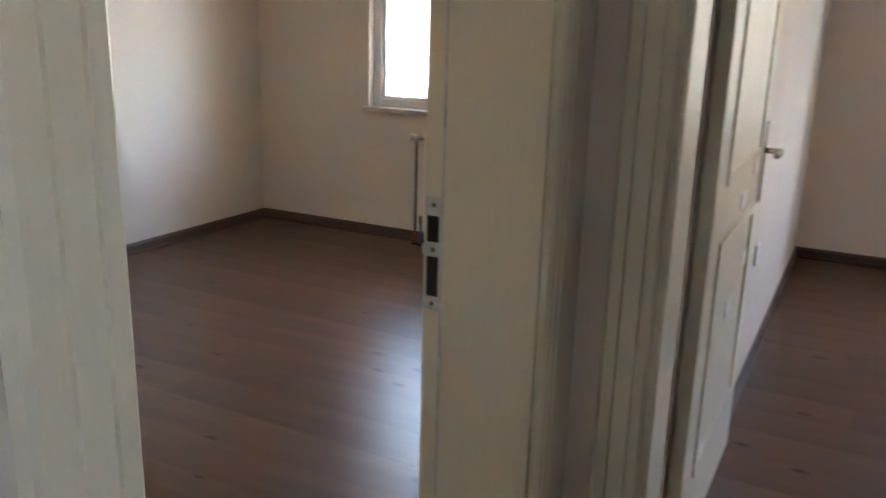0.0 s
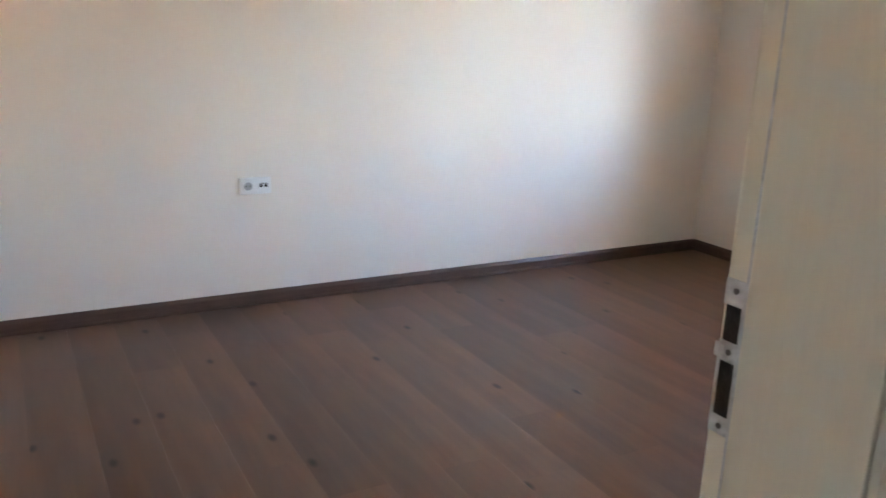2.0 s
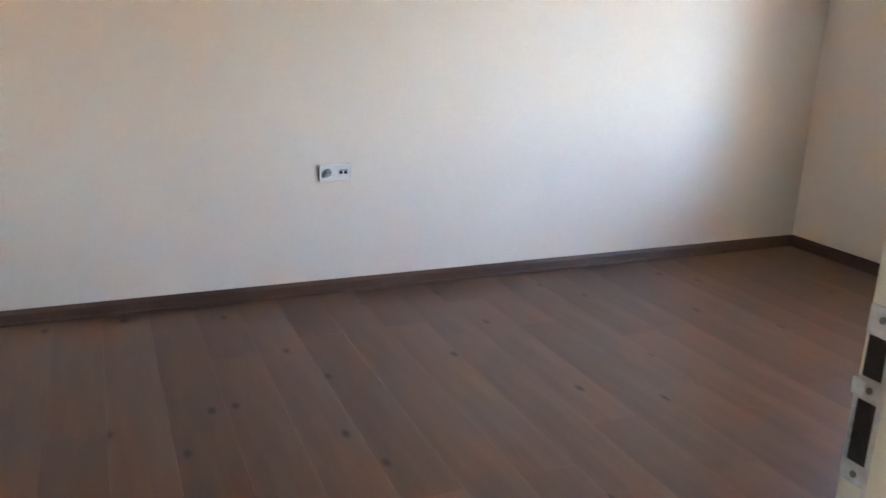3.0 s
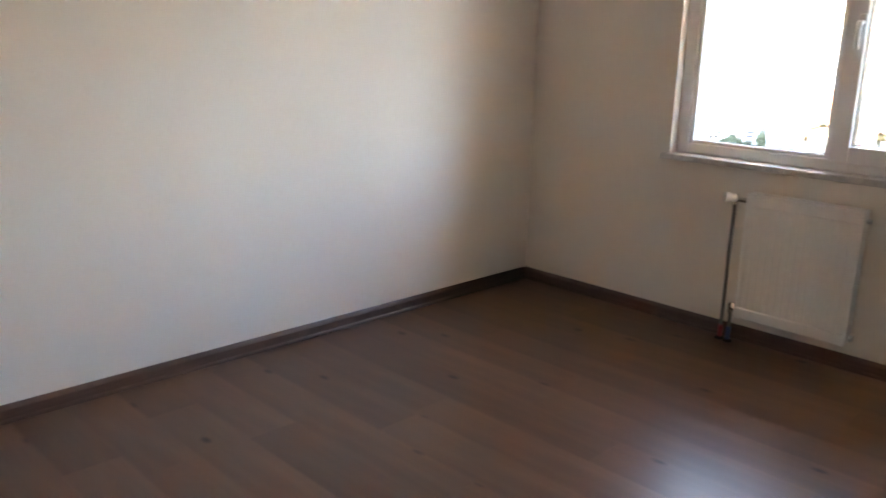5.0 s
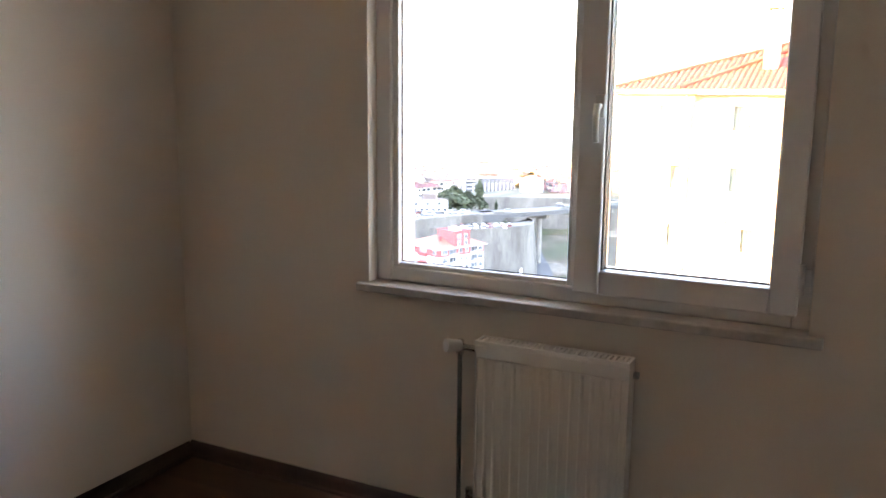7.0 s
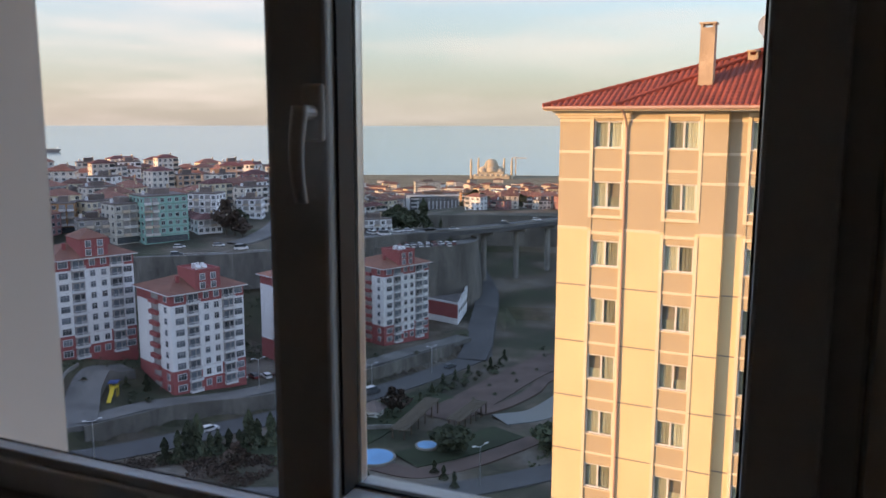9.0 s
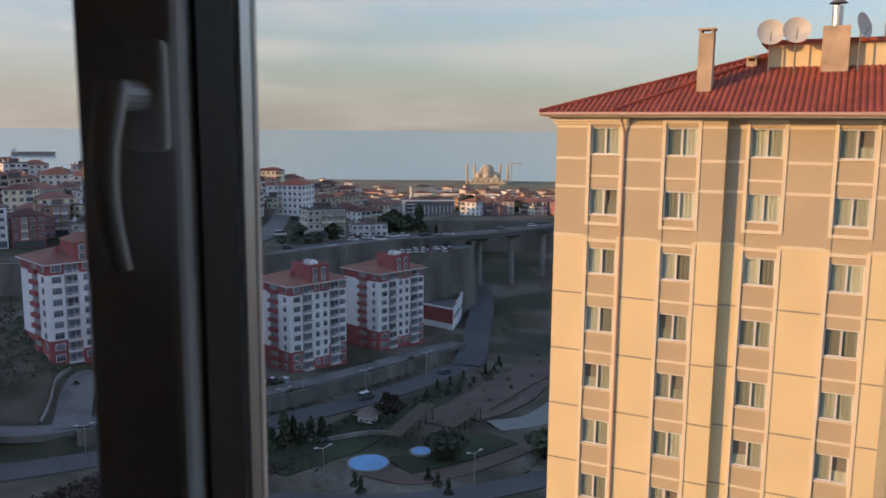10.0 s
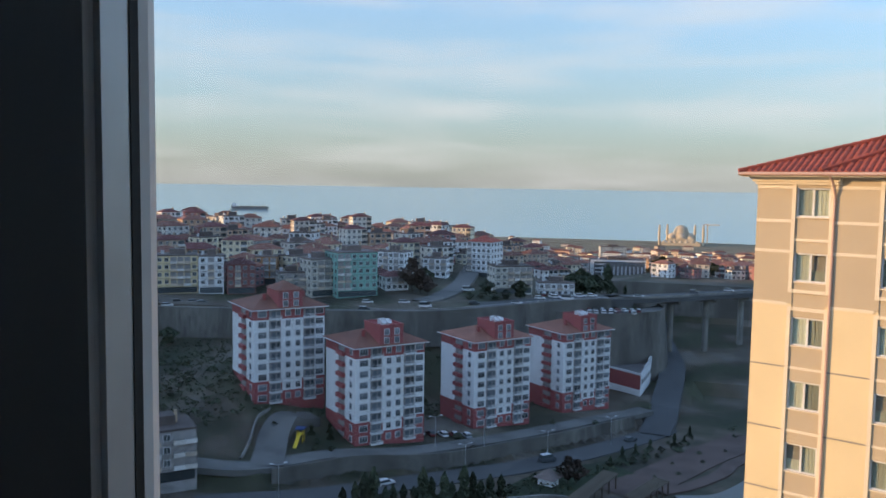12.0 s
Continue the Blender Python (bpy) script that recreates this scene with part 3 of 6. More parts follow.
# the leaf, hinged at its near edge, lies along the partition
LX0, LX1, LY0, LY1 = 3.514, 3.550, -2.70, -1.84
leaf = part("leaf", bar(LX0, LY0, 0.01, LX1, LY1, 2.05, 0.003), M_DOORF, d2)
for (ya, yb, za, zb) in ((LY0 + 0.13, LY1 - 0.13, 0.25, 0.88), (LY0 + 0.13, LY1 - 0.13, 1.02, 1.88)):
    bm = boxes((LX1, ya, za, LX1 + 0.006, ya + 0.03, zb), (LX1, yb - 0.03, za, LX1 + 0.006, yb, zb), (LX1, ya + 0.03, za, LX1 + 0.006, yb - 0.03, za + 0.03), (LX1, ya + 0.03, zb - 0.03, LX1 + 0.006, yb - 0.03, zb))
    part("panel_moulding", bm, M_DOORF, leaf)
hy, hz = LY1 - 0.06, 1.03
h = part("door_handle", bar(LX1 + 0.0005, hy - 0.02, hz - 0.16, LX1 + 0.008, hy + 0.02, hz + 0.09, 0.003), M_CHROME, leaf, "satin chrome lever on a long plate")
bm = tube(bmesh.new(), (LX1 + 0.008, hy, hz), (LX1 + 0.052, hy, hz), 0.009)
sweep(bm, [Vector((LX1 + 0.052, hy + 0.008, hz)), Vector((LX1 + 0.056, hy - 0.05, hz)), Vector((LX1 + 0.05, hy - 0.115, hz))], 0.009)
part("lever", bm, M_CHROME, h, smooth=True)
for (y, z) in ((-2.02, 1.00), (-2.22, 0.93), (-2.05, 0.72), (-2.28, 0.64), (-2.50, 0.28)):
    part("tape_strip", boxes((LX1 + 0.0005, y - 0.05, z - 0.022, LX1 + 0.0025, y + 0.05, z + 0.022)), M_FILM, leaf, "strip of white protective tape")
sw = thing("light_switch", "small white wall switch beside the open door", "switch")
part("plate", bar(3.5105, -1.36, 0.52, 3.518, -1.28, 0.60, 0.003), M_WHITEP, sw)


# ---- double socket ----
so = thing("wall_socket", "white double socket plate on the painted wall", "socket")
YC, ZC = -2.978, 0.604
part("plate", soft_box(0.0005, YC - 0.0775, ZC - 0.041, 0.010, YC + 0.0775, ZC + 0.041, 0.005, 3), M_WHITEP, so)
so1 = part("power_socket", tube(bmesh.new(), (0.010, YC - 0.037, ZC), (0.0135, YC - 0.037, ZC), 0.030, 0.028, n=28), M_WHITEP, so)
# flat disc instead of a hollow; the grey paints its shade
part("well", tube(bmesh.new(), (0.0136, YC - 0.037, ZC), (0.0145, YC - 0.037, ZC), 0.020, n=24), M_SOCKETWELL, so1, "socket well, a disc with recess shade as grey colour")
for dy in (-0.0095, 0.0095):
    part("pin_hole", tube(bmesh.new(), (0.0146, YC - 0.037 + dy, ZC), (0.0152, YC - 0.037 + dy, ZC), 0.003, n=10), M_DARK, so1)
so2 = part("data_socket", soft_box(0.010, YC + 0.013, ZC - 0.027, 0.0135, YC + 0.063, ZC + 0.027, 0.002), M_WHITEP, so)
for dy in (0.026, 0.050):
    part("jack", boxes((0.0136, YC + dy - 0.008, ZC - 0.007, 0.0145, YC + dy + 0.008, ZC + 0.007)), M_DARK, so2)
part("label_bar", boxes((0.0136, YC + 0.018, ZC + 0.009, 0.0142, YC + 0.058, ZC + 0.013)), M_PIPE, so2)


# ---- radiator ----
ra = thing("radiator", "white ribbed panel radiator hung below the window", "radiator")
RA, RB, RZ0, RZ1, RYF, RYB = 1.375, 1.885, 0.135, 0.735, -0.108, -0.042
bm = bmesh.new()
# front panel with shallow upright flutes
n = 15
pts = []
for i in range(n):
    x0 = RA + 0.012 + (RB - RA - 0.024) * i / n
    dx = (RB - RA - 0.024) / n
    pts += [(x0 + dx * 0.10, RYF), (x0 + dx * 0.62, RYF), (x0 + dx * 0.74, RYF + 0.0025), (x0 + dx * 0.98, RYF + 0.0025)]
pts = [(RA + 0.004, RYF + 0.004)] + pts + [(RB - 0.004, RYF + 0.004), (RB - 0.004, RYF + 0.016), (RA + 0.004, RYF + 0.016)]
profile(bm, pts, "z", RZ0 + 0.055, RZ1 - 0.06)
part("front_panel", bm, M_RAD, ra)
part("header", soft_box(RA + 0.002, RYF - 0.002, RZ1 - 0.06, RB - 0.002, RYF + 0.016, RZ1 - 0.012, 0.006, 3), M_RAD, ra)
part("header", soft_box(RA + 0.002, RYF - 0.002, RZ0, RB - 0.002, RYF + 0.016, RZ0 + 0.055, 0.006, 3), M_RAD, ra)
part("back_panel", bar(RA + 0.004, RYB - 0.012, RZ0, RB - 0.004, RYB, RZ1 - 0.012), M_RAD, ra)
part("core", boxes((RA + 0.02, RYF + 0.018, RZ0 + 0.03, RB - 0.02, RYB - 0.014, RZ1 - 0.04)), M_DARK, ra)
for x in (RA, RB - 0.006):
    part("side_cover", bar(x - 0.001, RYF, RZ0 + 0.02, x + 0.007, RYB, RZ1 - 0.004, 0.002), M_RAD, ra)
gr = part("top_grille", boxes((RA, RYF - 0.003, RZ1 - 0.012, RB, RYF + 0.010, RZ1), (RA, RYB - 0.010, RZ1 - 0.012, RB, RYB + 0.003, RZ1)), M_RAD, ra)
me = mesh_of(boxes((-0.0045, RYF + 0.010, RZ1 - 0.010, 0.0045, RYB - 0.010, RZ1 - 0.001)), "grille_bar", M_RAD)
for i in range(31):
    piece("grille_bar", me, gr, (RA + 0.0045 + (RB - RA - 0.009) * i / 30, 0, 0))
me = mesh_of(boxes((-0.01, RYB + 0.0005, -0.05, 0.01, -0.0005, 0.05)), "bracket", M_STEEL)
for x in (RA + 0.09, RB - 0.09):
    for z in (RZ0 + 0.10, RZ1 - 0.12):
        piece("bracket", me, ra, (x, 0, z))
bm = tube(bmesh.new(), (RB + 0.006, -0.075, RZ1 - 0.045), (RB + 0.022, -0.075, RZ1 - 0.045), 0.011, n=12)
part("air_vent", bm, M_STEEL, ra)
part("end_plug", tube(bmesh.new(), (RB + 0.006, -0.075, RZ0 + 0.035), (RB + 0.018, -0.075, RZ0 + 0.035), 0.014, n=12), M_STEEL, ra)
# supply from the floor up to the valve; return low down
PX, PY = 1.300, -0.065
bm = tube(bmesh.new(), (PX, PY, 0.0), (PX, PY, RZ1 - 0.06), 0.008)
part("supply_pipe", bm, M_PIPE, ra, "grey upright pipe")
va = part("valve", tube(bmesh.new(), (PX, PY, RZ1 - 0.068), (PX, PY, RZ1 - 0.02), 0.013), M_CHROME, ra)
part("valve_arm", tube(bmesh.new(), (PX, PY, RZ1 - 0.042), (RA + 0.002, -0.075, RZ1 - 0.042), 0.011), M_CHROME, va)
bm = tube(bmesh.new(), (PX + 0.006, PY - 0.01, RZ1 - 0.036), (PX - 0.028, PY - 0.052, RZ1 - 0.030), 0.019, 0.023, n=16)
part("valve_knob", bm, M_WHITEP, va, "white thermostat knob")
bm = tube(bmesh.new(), (PX + 0.045, PY - 0.01, 0.0), (PX + 0.045, PY - 0.01, RZ0 + 0.03), 0.008)
rp = part("return_pipe", bm, M_PIPE, ra)
part("return_valve", tube(bmesh.new(), (PX + 0.045, PY - 0.01, RZ0 + 0.01), (PX + 0.045, PY - 0.01, RZ0 + 0.06), 0.013), M_CHROME, rp)
part("return_arm", tube(bmesh.new(), (PX + 0.045, PY - 0.01, RZ0 + 0.035), (RA + 0.004, -0.075, RZ0 + 0.035), 0.011), M_CHROME, rp)
part("red_collar", tube(bmesh.new(), (PX, PY, 0.012), (PX, PY, 0.07), 0.012), M_RED, ra, "red plastic pipe sleeve")
part("blue_collar", tube(bmesh.new(), (PX + 0.045, PY - 0.01, 0.012), (PX + 0.045, PY - 0.01, 0.075), 0.012), M_BLUE, ra, "blue plastic pipe sleeve")
part("floor_rosette", tube(bmesh.new(), (PX, PY, 0.0), (PX, PY, 0.012), 0.026, 0.018, n=16), M_DARK, ra)
part("floor_rosette", tube(bmesh.new(), (PX + 0.045, PY - 0.01, 0.0), (PX + 0.045, PY - 0.01, 0.012), 0.024, 0.018, n=16), M_DARK, ra)


# ---- outside of this building, below the rooms ----
single("own_building", boxes((-6.0, -9.0, -45, 6.4, 0.24, -0.3), (3.3, 0.24, -45, 6.4, 1.26, -0.3), (-6.0, -9.0, -0.3, -0.25, 0.24, 6), (-0.25, -9.0, CEIL + 0.21, 6.4, 0.24, 6), (-0.25, -9, -0.3, 6.4, -6.42, CEIL + 0.21)),
       M_SHELL, "rendered walls of the tower block around the flat", "building", "structure")


# ---- the land: a valley with roads, a hillside town, the coast ----
def lerp(t, xs, ys):
    return float(np.interp(t, xs, ys))


def ease(t):
    t = min(1.0, max(0.0, t))
    return t * t * (3 - 2 * t)


def terrace_x(y):
    return lerp(y, [90, 127, 150, 168, 207, 253, 280], [-172, -136, -129, -117, -107, -99, -97])


def highway_d(az):
    return lerp(az, [12, 15, 20, 25, 28, 31, 35, 37, 45, 55, 70], [415, 388, 358, 340, 330, 315, 300, 296, 297, 314, 350])


def ground_z(x, y):
    d = math.hypot(x, y)
    az = math.degrees(math.atan2(-x, y))
    a = min(66.0, max(4.0, az))
    valley = -69.3 - 0.07 * (min(max(y, 100), 260) - 160)
    valley -= 3.6 * ease((x - terrace_x(y) + 7.0) / 5.0)
    # the slope up to the highway, then the town
    start = lerp(a, [20, 24, 27, 30, 38, 43, 50, 56, 66], [330, 320, 308, 290, 268, 250, 196, 184, 178])
    top = highway_d(a) - 5
    left = lerp(d, [290, 318, 350, 430, 520, 620, 800, 1100, 1700], [-45, -44.5, -42.5, -38, -34, -42, -64, -95, -107])
    right = lerp(d, [300, 360, 420, 520, 800, 1200, 1500, 1700], [-45, -48, -52, -57, -80, -100, -107, -108.5])
    gorge = lerp(d, [285, 330, 395, 426, 436, 540, 800, 1200, 1500, 1700], [valley, -75.8, -67.5, -66, -49, -55, -80, -100, -107, -108.5])
    town = right + (left - right) * ease((a - 25) / 14)
    town = gorge + (town - gorge) * ease((a - 21) / 3)
    if d <= start:
        z = valley
    elif d < top:
        z = valley + (-55.0 - valley) * (d - start) / max(1.0, top - start)
        z = gorge + (z - gorge) * ease((a - 20) / 4)
    else:
        z = town
    if d < 110:
        z = lerp(d, [0, 30, 110], [-34, -36, z])
    # the rise under the first block, and the crest of the town
    z += 9 * math.exp(-((x + 180) ** 2 + (y - 165) ** 2) / (2 * 18 ** 2))
    if d > top:
        z += 2.5 * ease((a - 46) / 7) * math.exp(-((d - 500) / 90) ** 2)
    # two unseen hills towards the sun, added to shade the valley and town
    z += 75 * math.exp(-((x + 436) ** 2 + (y + 174) ** 2) / (2 * 80 ** 2))
    z += 150 * math.exp(-((x + 574) ** 2 + (y + 65) ** 2) / (2 * 122 ** 2))
    if d > 1690:
        z = -118
    return z


az_list = [float(v) for v in list(np.arange(-180, 0, 6)) + list(np.arange(0, 68, 0.7)) + list(np.arange(68, 180, 4))]
d_list = [0.1, 15, 30, 60, 90, 110] + list(np.arange(120, 420, 3.5)) + list(np.geomspace(422, 1688, 60)) + [1700, 1750]
verts = []
for a in az_list:
    for d in d_list:
        x, y = -d * math.sin(radians(a)), d * math.cos(radians(a))
        z = ground_z(x, y)
        if 110 < d < 1680:
            z += 0.2 * noise.noise(Vector((x * 0.09, y * 0.09, 0)))
        verts.append((x, y, z))
na, nd = len(az_list), len(d_list)
faces = [(i * nd + j, i * nd + j + 1, ((i + 1) % na) * nd + j + 1, ((i + 1) % na) * nd + j) for i in range(na) for j in range(nd - 1)]
me = bpy.data.meshes.new("ground")
me.from_pydata(verts, [], faces)
me.materials.append(M_GROUND)
ground = tagged(new("ground", me), "dark scrubby ground of the valley and hillside", "ground", kind="structure")

verts, faces = [], []
f_az = [float(v) for v in np.arange(6, 38, 1.0)]
f_d = [float(v) for v in np.linspace(1230, 1684, 14)]
for a in f_az:
    for d in f_d:
        x, y = -d * math.sin(radians(a)), d * math.cos(radians(a))
        verts.append((x, y, ground_z(x, y) + 0.5))
nf = len(f_d)
faces = [(i * nf + j, (i + 1) * nf + j, (i + 1) * nf + j + 1, i * nf + j + 1) for i in range(len(f_az) - 1) for j in range(nf - 1)]
me = bpy.data.meshes.new("coastal_field")
me.from_pydata(verts, [], faces)
me.materials.append(M_FIELD)
tagged(new("coastal_field", me), "flat dry grassland between the town and the sea", "field", kind="structure")

verts, faces = [], []
s_list = [1600, 1750, 2000, 2500, 3200, 4000, 4950]
for i in range(97):
    a = radians(-180 + i * 3.75)
    for d in s_list:
        verts.append((-d * math.sin(a), d * math.cos(a), lerp(d, [1600, 1750, 4950], [-111, -109, -25.5])))
ns = len(s_list)
faces = [(i * ns + j, i * ns + j + 1, (i + 1) * ns + j + 1, (i + 1) * ns + j) for i in range(96) for j in range(ns - 1)]
me = bpy.data.meshes.new("sea")
me.from_pydata(verts, [], faces)
me.materials.append(M_SEA)
tagged(new("sea", me), "calm blue-grey sea up to the horizon", "sea", kind="structure")


def curve(points, n=10):
    """A smooth line through points, any number of coordinates."""
    p = [np.array(q, float) for q in points]
    p = [2 * p[0] - p[1]] + p + [2 * p[-1] - p[-2]]
    out = []
    for i in range(1, len(p) - 2):
        for k in range(n):
            t = k / n
            out.append(0.5 * (2 * p[i] + (p[i + 1] - p[i - 1]) * t + (2 * p[i - 1] - 5 * p[i] + 4 * p[i + 1] - p[i + 2]) * t * t + (3 * p[i] - p[i - 1] - 3 * p[i + 1] + p[i + 2]) * t ** 3))
    out.append(p[-2])
    return out


def ribbon(points, width, lift=0.3, skirt=1.5, n=10):
    """A strip of road along a line. Points with a height keep it; others lie on the ground."""
    line = curve(points, n)
    bm = bmesh.new()
    prev = None
    for i, c in enumerate(line):
        a, b = line[max(0, i - 1)], line[min(len(line) - 1, i + 1)]
        t = Vector((b[0] - a[0], b[1] - a[1], 0)).normalized()
        s = Vector((t.y, -t.x, 0)) * width / 2
        p = Vector((c[0], c[1], 0))
        if len(c) > 2:
            z = float(c[2])
        else:
            z = max(ground_z(*(p + s * k).xy) for k in (-1, -0.5, 0, 0.5, 1))
        z += lift
        row = [bm.verts.new((*(p - s).xy, z - skirt)), bm.verts.new((*(p - s).xy, z)), bm.verts.new((*(p + s).xy, z)), bm.verts.new((*(p + s).xy, z - skirt))]
        if prev:
            for k in range(3):
                bm.faces.new((prev[k], prev[k + 1], row[k + 1], row[k]))
        prev = row
    return bm


def wall_along(points, z_top, height, thick=0.5, n=8):
    line = curve(points, n)
    bm = bmesh.new()
    prev = None
    for i, c in enumerate(line):
        a, b = line[max(0, i - 1)], line[min(len(line) - 1, i + 1)]
        t = Vector((b[0] - a[0], b[1] - a[1], 0)).normalized()
        s = Vector((t.y, -t.x, 0)) * thick / 2
        p = Vector((c[0], c[1], 0))
        z = z_top(c[0], c[1]) if callable(z_top) else z_top
        row = [bm.verts.new((*(p - s).xy, z - height)), bm.verts.new((*(p - s).xy, z)), bm.verts.new((*(p + s).xy, z)), bm.verts.new((*(p + s).xy, z - height))]
        if prev:
            for k in range(3):
                bm.faces.new((prev[k], prev[k + 1], row[k + 1], row[k]))
        prev = row
    return bm


def polar(az, d, z=None):
    p = (-d * math.sin(radians(az)), d * math.cos(radians(az)))
    return p if z is None else (*p, z)


LOWER = [(-142, 108), (-128, 130), (-119, 153), (-107, 184), (-99, 218), (-94.5, 255)]
single("lower_road", ribbon(LOWER + [(-96, 262)], 9), M_ASPHALT, "grey asphalt road along the valley below the wall", "road", "structure")
single("valley_road", ribbon([(-94, 250, -78.9), (-97.5, 266, -77.8), (-103, 284, -76.3), (-110.5, 310, -73.5), (-117, 327, -71), (-131, 351, -67), (-148, 386, -64)], 10, skirt=5), M_ASPHALT, "grey asphalt road that bends up the valley under the viaduct", "road", "structure")
single("service_street", ribbon([polar(a, highway_d(a) + 15, -45.1) for a in (66, 60, 55, 50, 45, 40, 36)], 12, skirt=2), M_STREET, "worn street in front of the houses beside the highway", "road", "structure")
single("hill_street", ribbon([polar(37.2, 312), polar(35.8, 325), polar(34.6, 350), polar(34.0, 385), polar(33.6, 430)], 9, lift=0.5, skirt=4), M_STREET, "worn street that climbs from the highway between houses", "road", "structure")
single("upper_street", ribbon([(-160, 114), (-146, 127), (-139, 148), (-127.5, 168), (-117, 207), (-109, 250), (-104, 268)], 6.5), M_STREET, "worn concrete street past the apartment blocks", "road", "structure")
single("loop_street", ribbon([(-143, 129), (-150, 136.5), (-157, 144.5), (-160.5, 152), (-158, 160)], 8, skirt=4), M_STREET, "worn concrete side street that bends round a block", "road", "structure")
single("highway", ribbon([polar(a, highway_d(a), -45.2) for a in (70, 62, 55, 48, 42, 36, 31, 27, 23)], 15, skirt=3), M_ASPHALT, "asphalt highway along the hillside", "road", "structure")
single("retaining_wall_low", wall_along([(terrace_x(y) - 3.0, y) for y in (127, 140, 150, 168, 190, 207, 230, 253)], lambda x, y: ground_z(x - 8, y) + 0.9, 6), M_RETAIN, "stained concrete retaining wall between two roads", "wall", "structure")
single("retaining_wall_high", wall_along([polar(a, highway_d(a) - 8.4) for a in (68, 60, 54, 48, 42, 36, 31, 27, 24)], -44.2, 13, 2.2), M_RETAIN, "stained concrete retaining wall below the highway", "wall", "structure")
single("loop_wall", wall_along([(-151, 128), (-158, 137), (-164.5, 145), (-166, 151)], lambda x, y: ground_z(x, y) + 0.9, 4, 0.4), M_CONC, "low concrete wall along the side street", "wall", "structure")

# the raised forecourt beside the highway, on a battered concrete wall
TOPS = curve([(-151, 284), (-143, 284), (-134, 289), (-125, 298.5), (-118, 312), (-120, 325), (-126, 333)], 6)
bm = bmesh.new()
mid = Vector((-146, 316, 0))
rows = []
for c in TOPS:
    p = Vector((c[0], c[1], 0))
    out = (p - mid).normalized()
    rows.append([bm.verts.new((*(p + out * k).xy, z)) for k, z in ((-0.5, -49.4), (-0.5, -48.2), (0, -48.2), (0, -49.6), (1.6, -64), (2.6, -80))])
for a, b in zip(rows[:-1], rows[1:]):
    for k in range(5):
        bm.faces.new((a[k], a[k + 1], b[k + 1], b[k]))
single("forecourt_wall", bm, M_RETAIN, "tall stained concrete retaining wall round the forecourt", "wall", "structure")
bm = bmesh.new()
edge = [bm.verts.new((c[0] - 0.4 * (Vector((c[0], c[1], 0)) - mid).normalized().x, c[1] - 0.4 * (Vector((c[0], c[1], 0)) - mid).normalized().y, -48.95)) for c in TOPS]
back = [bm.verts.new((*polar(a, d), -48.95)) for a, d in ((22, 341), (25, 335), (28, 325))]
bm.faces.new(edge + back)
single("forecourt", bm, M_STREET, "worn asphalt forecourt where cars park", "pavement", "structure")

br = thing("viaduct", "concrete road bridge on round piers over the valley", "bridge")
part("deck", ribbon([polar(a, highway_d(a), -45.2) for a in (24, 20, 17, 14, 11, 8)], 12, skirt=1.8), M_ASPHALT, br)
part("parapet", wall_along([polar(a, highway_d(a) - 6.2) for a in (24, 20, 17, 14, 11, 8)], -44.0, 2.2, 0.4), M_CONC, br)
for a in (19.9, 17.6, 15.4, 13.2):
    p = polar(a, highway_d(a))
    z = ground_z(*p)
    part("pier", tube(bmesh.new(), (*p, z - 1), (*p, -47), 1.3, n=14), M_CONC, br)
    part("pier_head", boxes((p[0] - 4, p[1] - 1.6, -48.6, p[0] + 4, p[1] + 1.6, -46.9)), M_CONC, br)

# park in the valley
single("promenade", ribbon([(-78, 184), (-76, 198), (-75, 212), (-73.5, 236), (-69, 270)], 13, lift=0.25), M_PAVING, "reddish paved promenade in the park", "pavement", "structure")
single("quay", ribbon([(-70, 193), (-66, 204), (-63.5, 222), (-64, 236), (-60, 262)], 4, lift=0.45), M_PAVING, "reddish paved quay beside the canal", "pavement", "structure")
single("park_path", ribbon([(-76, 146), (-66, 146), (-60, 154), (-55, 166), (-50, 180)], 5, lift=0.25), M_PAVING, "reddish paved path in the park", "pavement", "structure")
single("park_road", ribbon([(-112, 98), (-98, 114), (-84, 123), (-67, 131), (-54.6, 142), (-41, 160), (-28, 184)], 7, lift=0.3), M_ASPHALT, "grey asphalt park road", "road", "structure")
single("canal", ribbon([(-63, 190), (-56, 199), (-53.5, 214), (-52.5, 236), (-48, 262)], 8, lift=0.2), M_CANAL, "grey water of a canal beside the quay", "water", "structure")
single("lawn", ribbon([(-98, 138), (-92, 160), (-92, 182), (-84, 205)], 16, lift=0.2), M_GRASS, "mown grass in the park", "lawn", "structure")
single("lawn_low", ribbon([(-72, 152), (-65, 164), (-58, 182)], 10, lift=0.18), M_GRASS, "mown grass beside the canal", "lawn", "structure")
for (x, y, r) in ((-77.8, 149, 4.2), (-70.8, 161.5, 2.2)):
    z = ground_z(x, y)
    p = thing("pool", "round shallow pool with blue water and a pale rim", "pool")
    bm = tube(bmesh.new(), (x, y, z - 0.5), (x, y, z + 1.05), r + 0.5, n=40)
    part("rim", bm, M_CONC, p)
    part("water", tube(bmesh.new(), (x, y, z + 0.8), (x, y, z + 1.09), r, n=40), M_POOL, p)


